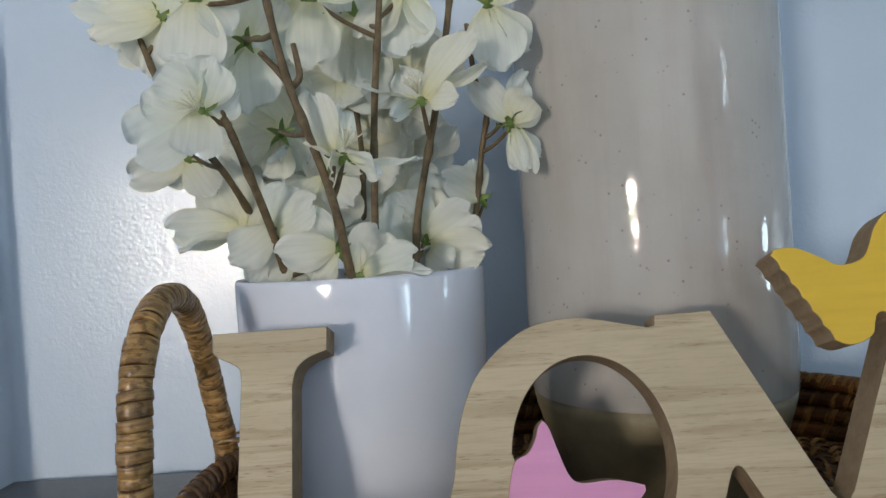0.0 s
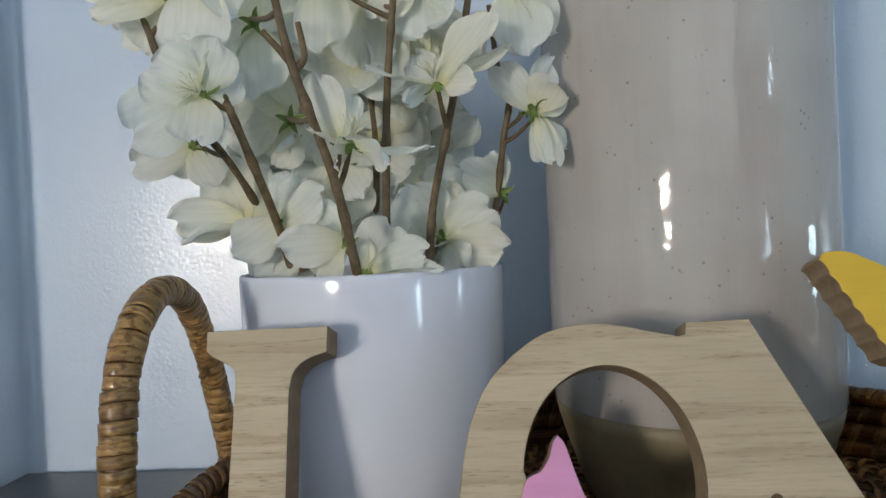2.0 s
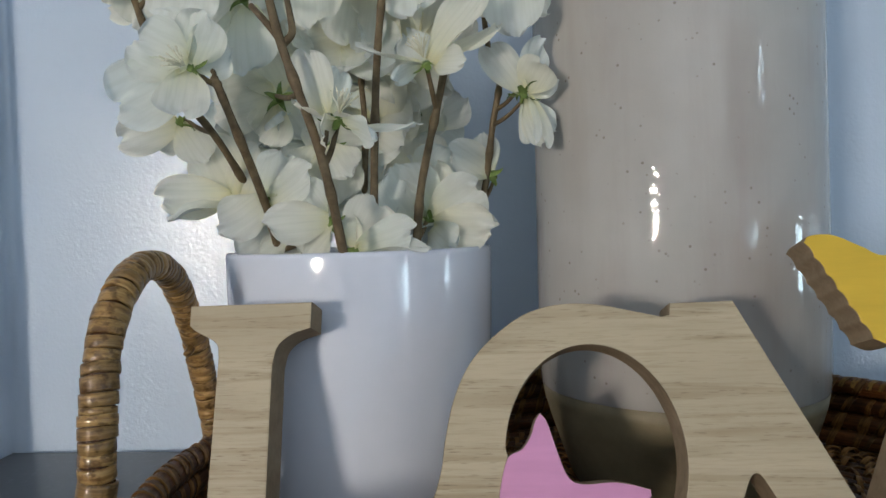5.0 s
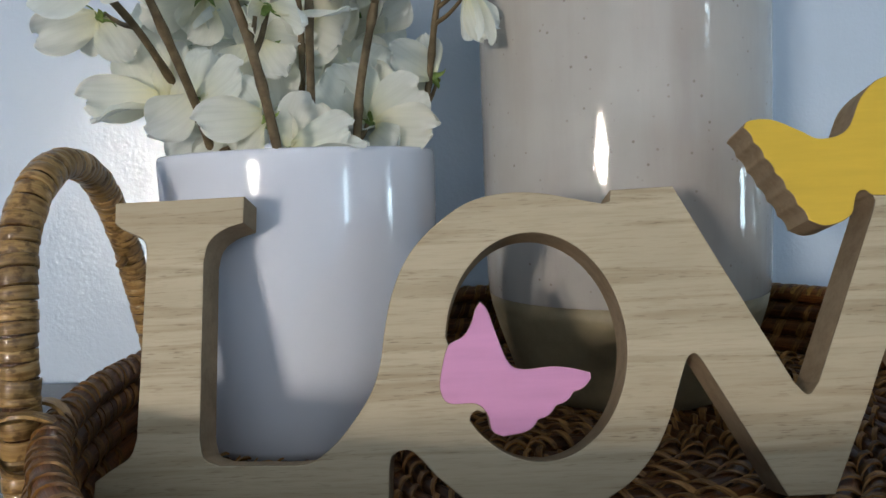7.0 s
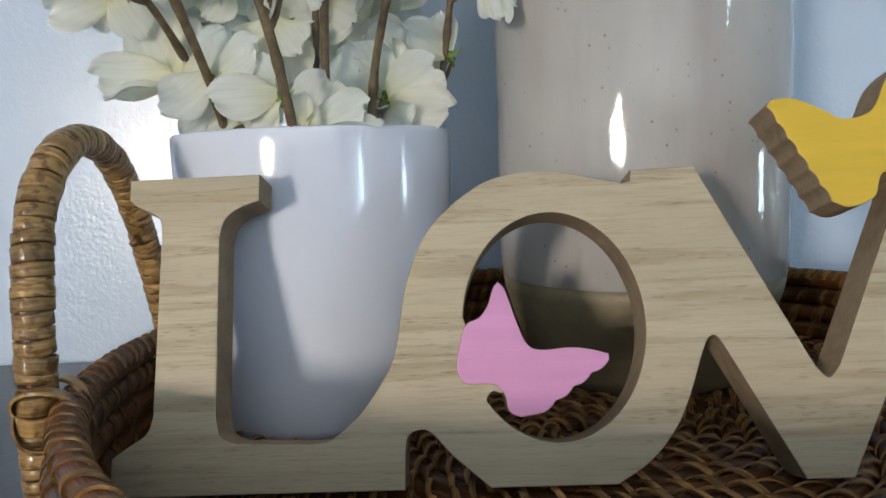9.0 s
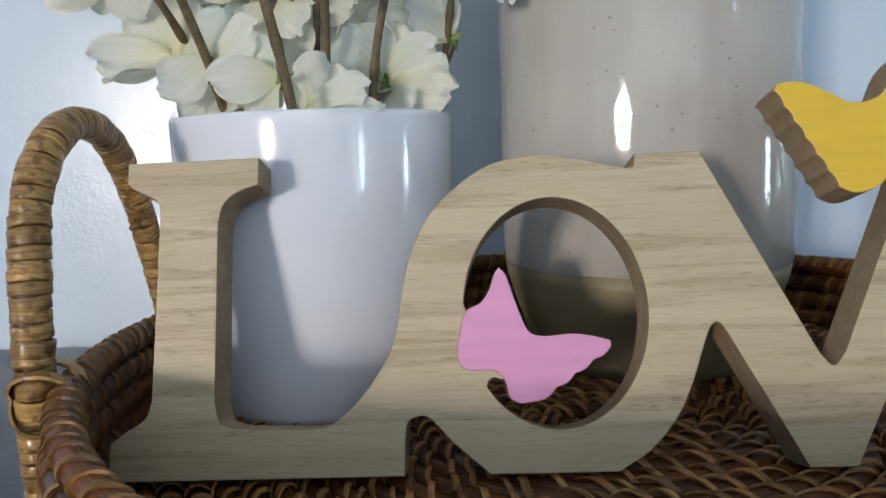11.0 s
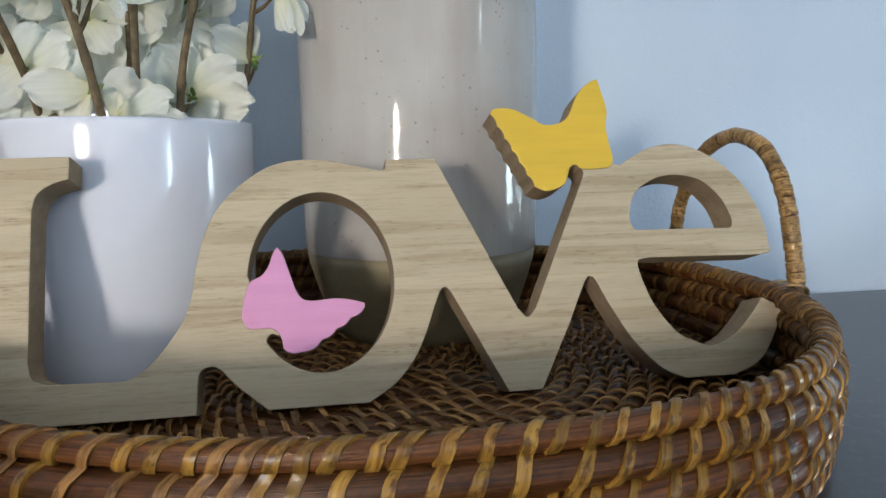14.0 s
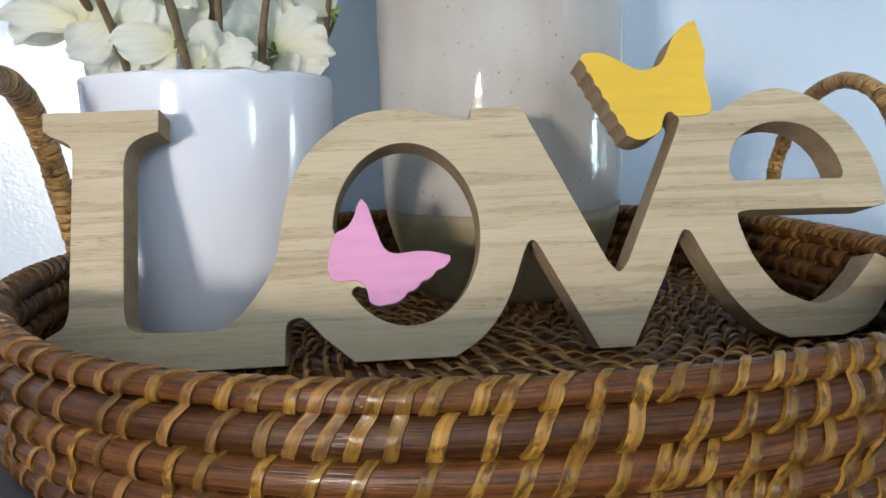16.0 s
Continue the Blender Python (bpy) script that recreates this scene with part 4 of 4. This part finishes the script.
bloom(stem, (0.0425, 0.0600, 0.1239), (-0.5, -0.8, 0.3), False, [((0.0430, 0.0600, 0.1248), (0.0197, 0.0540, 0.1233), 0.0150, (0, -1, 0.15)), ((0.0434, 0.0600, 0.1234), (0.0319, 0.0620, 0.1101), 0.0143, (0, -1, 0.15)), ((0.0417, 0.0600, 0.1257), (0.0292, 0.0760, 0.1379), 0.0134, (0, -1, 0.15))])
stem = stem_thing([(0.0140, 0.1140, 0.0940), (0.0040, 0.1040, 0.1250), (-0.0040, 0.0720, 0.1580), (-0.0220, 0.0640, 0.1850), (-0.0360, 0.0660, 0.2200)], 0.002, [
])
bloom(stem, (-0.0237, 0.0780, 0.1663), (-0.4, -0.3, -0.6), False, [((-0.0231, 0.0780, 0.1682), (-0.0503, 0.0780, 0.1601), 0.0153, (0, -0.9, -0.5)), ((-0.0227, 0.0780, 0.1672), (-0.0139, 0.0820, 0.1513), 0.0144, (0, -0.9, -0.5)), ((-0.0237, 0.0780, 0.1672), (-0.0393, 0.0900, 0.1602), 0.0142, (0, -0.9, -0.5))])
bloom(stem, (-0.0273, 0.0660, 0.2255), (-0.4, -0.8, -0.4), False, [((-0.0263, 0.0660, 0.2268), (-0.0546, 0.0620, 0.2203), 0.0202, (0, -1, 0.15)), ((-0.0259, 0.0660, 0.2254), (-0.0362, 0.0700, 0.2049), 0.0179, (0, -1, 0.15)), ((-0.0267, 0.0660, 0.2273), (-0.0492, 0.0740, 0.2143), 0.0198, (0, -1, 0.15)), ((-0.0271, 0.0660, 0.2286), (-0.0614, 0.0660, 0.2371), 0.0199, (0, -1, 0.15)), ((-0.0248, 0.0660, 0.2285), (-0.0160, 0.0660, 0.2427), 0.0199, (0, -1, 0.15))])
bloom(stem, (-0.0056, 0.0840, 0.1346), (-0.7, -0.6, 0.2), False, [((-0.0050, 0.0840, 0.1365), (-0.0337, 0.0780, 0.1363), 0.0173, (0, -1, 0.15)), ((-0.0056, 0.0840, 0.1346), (-0.0279, 0.0740, 0.1270), 0.0130, (0, -0.35, 1)), ((-0.0036, 0.0840, 0.1364), (-0.0155, 0.0860, 0.1624), 0.0218, (0, -1, 0.15)), ((-0.0011, 0.0840, 0.1363), (0.0065, 0.0900, 0.1587), 0.0220, (0, -1, 0.15))])
bloom(stem, (0.0220, 0.0820, 0.1232), (-0.4, -0.9, 0.1), False, [((0.0220, 0.0820, 0.1236), (0.0007, 0.0780, 0.1095), 0.0168, (0, -1, 0.15)), ((0.0229, 0.0820, 0.1226), (0.0120, 0.0800, 0.1060), 0.0150, (0, -1, 0.15)), ((0.0239, 0.0820, 0.1226), (0.0362, 0.0860, 0.1147), 0.0142, (0, -1, 0.15))])
stem = stem_thing([(0.0710, 0.0860, 0.0920), (0.0740, 0.0860, 0.1150), (0.0770, 0.0865, 0.1400), (0.0867, 0.0845, 0.1800), (0.0940, 0.0830, 0.2150), (0.0980, 0.0850, 0.2400)], 0.0022, [
])
bloom(stem, (0.0812, 0.0700, 0.1863), (-0.25, -0.5, 0.85), True, [((0.0794, 0.0700, 0.1856), (0.0551, 0.0600, 0.1901), 0.0088, (0, -0.35, 1)), ((0.0830, 0.0700, 0.1862), (0.1053, 0.0680, 0.2117), 0.0170, (-0.6, -0.8, 0.2)), ((0.0802, 0.0700, 0.1846), (0.0703, 0.0560, 0.1758), 0.0074, (0, -0.9, -0.5)), ((0.0848, 0.0700, 0.1852), (0.0975, 0.0600, 0.1831), 0.0106, (0, -1, 0.15)), ((0.0821, 0.0700, 0.1863), (0.0716, 0.0900, 0.2034), 0.0140, (0, -1, 0.15)), ((0.0858, 0.0700, 0.1874), (0.1116, 0.0780, 0.2017), 0.0100, (0, -0.35, 1))])
bloom(stem, (0.0791, 0.0945, 0.1228), (0.1, -0.5, -0.8), False, [((0.0782, 0.0945, 0.1248), (0.0642, 0.0925, 0.1475), 0.0239, (0, -1, 0.15)), ((0.0792, 0.0945, 0.1253), (0.0810, 0.0985, 0.1500), 0.0163, (0, -1, 0.15)), ((0.0801, 0.0945, 0.1247), (0.1018, 0.0905, 0.1377), 0.0204, (0, -1, 0.15)), ((0.0810, 0.0945, 0.1217), (0.1076, 0.0825, 0.1193), 0.0173, (0, -1, 0.15)), ((0.0799, 0.0945, 0.1203), (0.0898, 0.0825, 0.1111), 0.0144, (0, -1, 0.15)), ((0.0776, 0.0945, 0.1229), (0.0602, 0.0965, 0.1376), 0.0172, (-0.6, -0.8, 0.2))])
stem = stem_thing([(0.0570, 0.0820, 0.0920), (0.0575, 0.0800, 0.1320), (0.0615, 0.0715, 0.1830), (0.0660, 0.0700, 0.2210), (0.0680, 0.0720, 0.2450)], 0.002, [
])
bloom(stem, (0.0392, 0.0600, 0.2273), (0, -1, -0.3), False, [((0.0396, 0.0600, 0.2264), (0.0386, 0.0640, 0.2001), 0.0201, (0, -1, 0.15)), ((0.0379, 0.0600, 0.2283), (0.0287, 0.0640, 0.2451), 0.0196, (0, -1, 0.15)), ((0.0415, 0.0600, 0.2280), (0.0532, 0.0640, 0.2388), 0.0196, (0, -1, 0.15))])
bloom(stem, (0.0535, 0.0900, 0.2297), (0, -1, -0.2), False, [((0.0535, 0.0900, 0.2287), (0.0468, 0.0980, 0.1992), 0.0235, (0, -1, 0.15)), ((0.0523, 0.0900, 0.2293), (0.0363, 0.1020, 0.2099), 0.0221, (0, -1, 0.15)), ((0.0552, 0.0900, 0.2286), (0.0601, 0.0980, 0.2147), 0.0171, (0, -1, 0.15))])
bloom(stem, (0.0757, 0.0740, 0.2325), (0.1, -1, -0.3), False, [((0.0753, 0.0740, 0.2321), (0.0777, 0.0740, 0.2065), 0.0246, (0, -1, 0.15)), ((0.0735, 0.0740, 0.2331), (0.0566, 0.0760, 0.2150), 0.0192, (0, -1, 0.15)), ((0.0771, 0.0740, 0.2333), (0.0889, 0.0780, 0.2166), 0.0161, (0.6, -0.8, 0.2)), ((0.0754, 0.0740, 0.2348), (0.0727, 0.0740, 0.2549), 0.0205, (0, -1, 0.15))])
bloom(stem, (0.0525, 0.0660, 0.1131), (0.4, -0.7, 0.6), False, [((0.0515, 0.0660, 0.1127), (0.0617, 0.0680, 0.1315), 0.0196, (0, -1, 0.15)), ((0.0529, 0.0660, 0.1126), (0.0764, 0.0600, 0.1197), 0.0145, (0, -1, 0.15)), ((0.0533, 0.0660, 0.1112), (0.0826, 0.0540, 0.1124), 0.0078, (0, -0.35, 1)), ((0.0511, 0.0660, 0.1122), (0.0448, 0.0760, 0.1287), 0.0135, (-0.6, -0.8, 0.2))])
stem = stem_thing([(0.0660, 0.1280, 0.0920), (0.0680, 0.1300, 0.1400), (0.0750, 0.1300, 0.1970), (0.0800, 0.1280, 0.2350)], 0.0019, [
        ((0.0730, 0.1120, 0.1364), (0.0676, 0.1296, 0.1313), (0.1, -0.95, 0.15), 1, 66, False),
        ((0.0636, 0.1280, 0.1764), (0.0725, 0.1300, 0.1763), (0, -0.95, 0.2), 1.05, 68, False),
        ((0.0577, 0.1300, 0.1459), (0.0686, 0.1300, 0.1452), (0.1, -0.95, 0.2), 1, 66, False),
        ((0.0725, 0.1100, 0.2047), (0.0755, 0.1298, 0.2005), (0.1, -0.95, 0.1), 1.05, 68, False),
])
bloom(stem, (0.0727, 0.1120, 0.2271), (0, -1, 0.1), False, [((0.0727, 0.1120, 0.2261), (0.0687, 0.1160, 0.1973), 0.0250, (0, -1, 0.15)), ((0.0742, 0.1120, 0.2265), (0.0889, 0.1180, 0.2138), 0.0235, (0, -1, 0.15)), ((0.0711, 0.1120, 0.2267), (0.0567, 0.1180, 0.2080), 0.0225, (0, -1, 0.15))])
bloom(stem, (0.0735, 0.1250, 0.1693), (0, 0.9, 0.3), False, [((0.0729, 0.1250, 0.1694), (0.0594, 0.1210, 0.1498), 0.0225, (0, -1, 0.15)), ((0.0741, 0.1250, 0.1709), (0.0945, 0.1290, 0.1823), 0.0244, (0, -1, 0.15)), ((0.0745, 0.1250, 0.1687), (0.0915, 0.1310, 0.1554), 0.0218, (0, -1, 0.15)), ((0.0720, 0.1250, 0.1721), (0.0588, 0.1310, 0.1891), 0.0245, (0, -1, 0.15))])
stem = stem_thing([(0.0880, 0.1120, 0.0920), (0.1015, 0.1100, 0.1300), (0.1075, 0.1040, 0.1650), (0.1110, 0.1000, 0.1850), (0.1065, 0.0990, 0.1990), (0.1040, 0.1000, 0.2250)], 0.0018, [
])
bloom(stem, (0.1151, 0.0900, 0.2304), (0.2, -0.8, -0.6), False, [((0.1145, 0.0900, 0.2281), (0.1177, 0.0840, 0.1983), 0.0220, (0, -1, 0.15)), ((0.1164, 0.0900, 0.2289), (0.1315, 0.0940, 0.2096), 0.0170, (0.6, -0.8, 0.2)), ((0.1131, 0.0900, 0.2282), (0.1070, 0.0960, 0.2089), 0.0146, (-0.6, -0.8, 0.2)), ((0.1151, 0.0900, 0.2304), (0.1253, 0.0900, 0.2486), 0.0217, (0, -1, 0.15))])
bloom(stem, (0.1209, 0.0920, 0.1767), (0.2, -0.2, 0.9), False, [((0.1209, 0.0920, 0.1767), (0.1054, 0.0860, 0.1959), 0.0125, (0, -1, 0.15)), ((0.1218, 0.0920, 0.1771), (0.1286, 0.0820, 0.1874), 0.0153, (0, -1, 0.15)), ((0.1237, 0.0920, 0.1765), (0.1290, 0.0980, 0.2002), 0.0128, (0.6, -0.8, 0.2)), ((0.1223, 0.0920, 0.1766), (0.1348, 0.0960, 0.1829), 0.0108, (0.6, -0.8, 0.2))])
bloom(stem, (0.1213, 0.0920, 0.1757), (0.4, -0.2, -0.88), False, [((0.1217, 0.0920, 0.1747), (0.1239, 0.0880, 0.1540), 0.0096, (-0.6, -0.8, 0.2)), ((0.1227, 0.0920, 0.1747), (0.1288, 0.0860, 0.1526), 0.0106, (0, -1, 0.15)), ((0.1232, 0.0920, 0.1746), (0.1344, 0.0960, 0.1606), 0.0088, (0.6, -0.8, 0.2))])
bloom(stem, (0.1051, 0.1080, 0.1439), (-0.7, -0.6, 0.3), False, [((0.1056, 0.1080, 0.1444), (0.0875, 0.1020, 0.1550), 0.0167, (0, -1, 0.15)), ((0.1057, 0.1080, 0.1454), (0.1029, 0.1120, 0.1629), 0.0118, (0, -1, 0.15)), ((0.1051, 0.1080, 0.1439), (0.0899, 0.1120, 0.1393), 0.0129, (0, -1, 0.15))])
stem = stem_thing([(0.0490, 0.1040, 0.0920), (0.0500, 0.1000, 0.1330), (0.0510, 0.1000, 0.1720), (0.0460, 0.1040, 0.2150)], 0.0018, [
        ((0.0356, 0.1050, 0.1495), (0.0504, 0.1000, 0.1472), (0.1, -0.95, 0.2), 0.9, 66, False),
        ((0.0480, 0.1300, 0.2056), (0.0474, 0.1029, 0.2033), (0, -0.95, 0.1), 1.1, 68, False),
        ((0.0435, 0.1300, 0.2279), (0.0460, 0.1040, 0.2150), (0.1, -0.9, -0.1), 1.1, 68, False),
        ((0.0517, 0.1150, 0.1704), (0.0509, 0.1000, 0.1685), (0, -0.95, 0.2), 1.05, 68, False),
        ((0.0422, 0.1050, 0.2053), (0.0474, 0.1029, 0.2033), (0, -0.95, 0.1), 1.05, 68, False),
        ((0.0508, 0.1100, 0.1334), (0.0499, 0.1004, 0.1293), (0, -0.9, 0.3), 0.95, 64, False),
])
bloom(stem, (0.0378, 0.0880, 0.1558), (0.1, -1, 0.1), False, [((0.0374, 0.0880, 0.1573), (0.0476, 0.0800, 0.1428), 0.0156, (0, -1, 0.15)), ((0.0368, 0.0880, 0.1559), (0.0407, 0.0920, 0.1315), 0.0232, (0, -1, 0.15)), ((0.0348, 0.0880, 0.1560), (0.0215, 0.0940, 0.1394), 0.0194, (0, -1, 0.15)), ((0.0379, 0.0880, 0.1582), (0.0495, 0.1000, 0.1589), 0.0171, (0, -1, 0.15))])
bloom(stem, (0.0497, 0.1120, 0.1966), (0, 0.9, 0.2), False, [((0.0492, 0.1120, 0.1961), (0.0357, 0.1120, 0.1802), 0.0259, (0, -1, 0.15)), ((0.0508, 0.1120, 0.1965), (0.0680, 0.1160, 0.1811), 0.0250, (0, -1, 0.15)), ((0.0482, 0.1120, 0.1977), (0.0302, 0.1160, 0.2066), 0.0235, (0, -1, 0.15)), ((0.0501, 0.1120, 0.1940), (0.0479, 0.1180, 0.1688), 0.0235, (0, -1, 0.15))])
stem = stem_thing([(0.0180, 0.1100, 0.0920), (0.0160, 0.1120, 0.1300), (0.0100, 0.1120, 0.1750), (0.0040, 0.1080, 0.2250)], 0.0018, [
        ((0.0254, 0.1280, 0.1914), (0.0084, 0.1109, 0.1886), (-0.1, -0.95, 0.1), 1.05, 68, False),
        ((-0.0016, 0.1280, 0.1584), (0.0127, 0.1120, 0.1545), (-0.1, -0.95, 0.2), 1, 66, False),
        ((0.0164, 0.1100, 0.2392), (0.0040, 0.1080, 0.2250), (-0.1, -0.9, -0.1), 1.1, 68, False),
        ((0.0155, 0.1200, 0.1730), (0.0105, 0.1120, 0.1709), (0, -0.95, 0.2), 1.05, 68, False),
        ((0.0085, 0.1100, 0.1877), (0.0084, 0.1109, 0.1886), (-0.1, -0.95, 0.1), 1.1, 68, False),
])
bloom(stem, (-0.0055, 0.1200, 0.1721), (0, -0.9, 0.2), False, [((-0.0055, 0.1200, 0.1715), (-0.0172, 0.1200, 0.1510), 0.0255, (0, -1, 0.15)), ((-0.0044, 0.1200, 0.1731), (0.0107, 0.1240, 0.1880), 0.0257, (0, -1, 0.15)), ((-0.0071, 0.1200, 0.1733), (-0.0231, 0.1240, 0.1862), 0.0257, (0, -1, 0.15))])
for run in (((0.0339, 0.0340, 0.1877), (0.0297, 0.0340, 0.1931), (0.0239, 0.0340, 0.1998)), ((0.0351, 0.0350, 0.1863), (0.0381, 0.0350, 0.1897), (0.0376, 0.0350, 0.1960), (0.0365, 0.0350, 0.2024)), ((0.0455, 0.0394, 0.1478), (0.0470, 0.0398, 0.1520), (0.0478, 0.0400, 0.1560))):
    base = Vector((0.0515, 0.0515, 0.0920))
    line = spline([Vector(p) - base for p in run], 4)
    part("twig", sweep(bmesh.new(), line, [0.0015 - 0.0005 * i / len(line) for i in range(len(line))], 8), M_STEM, FRONT_STEM)
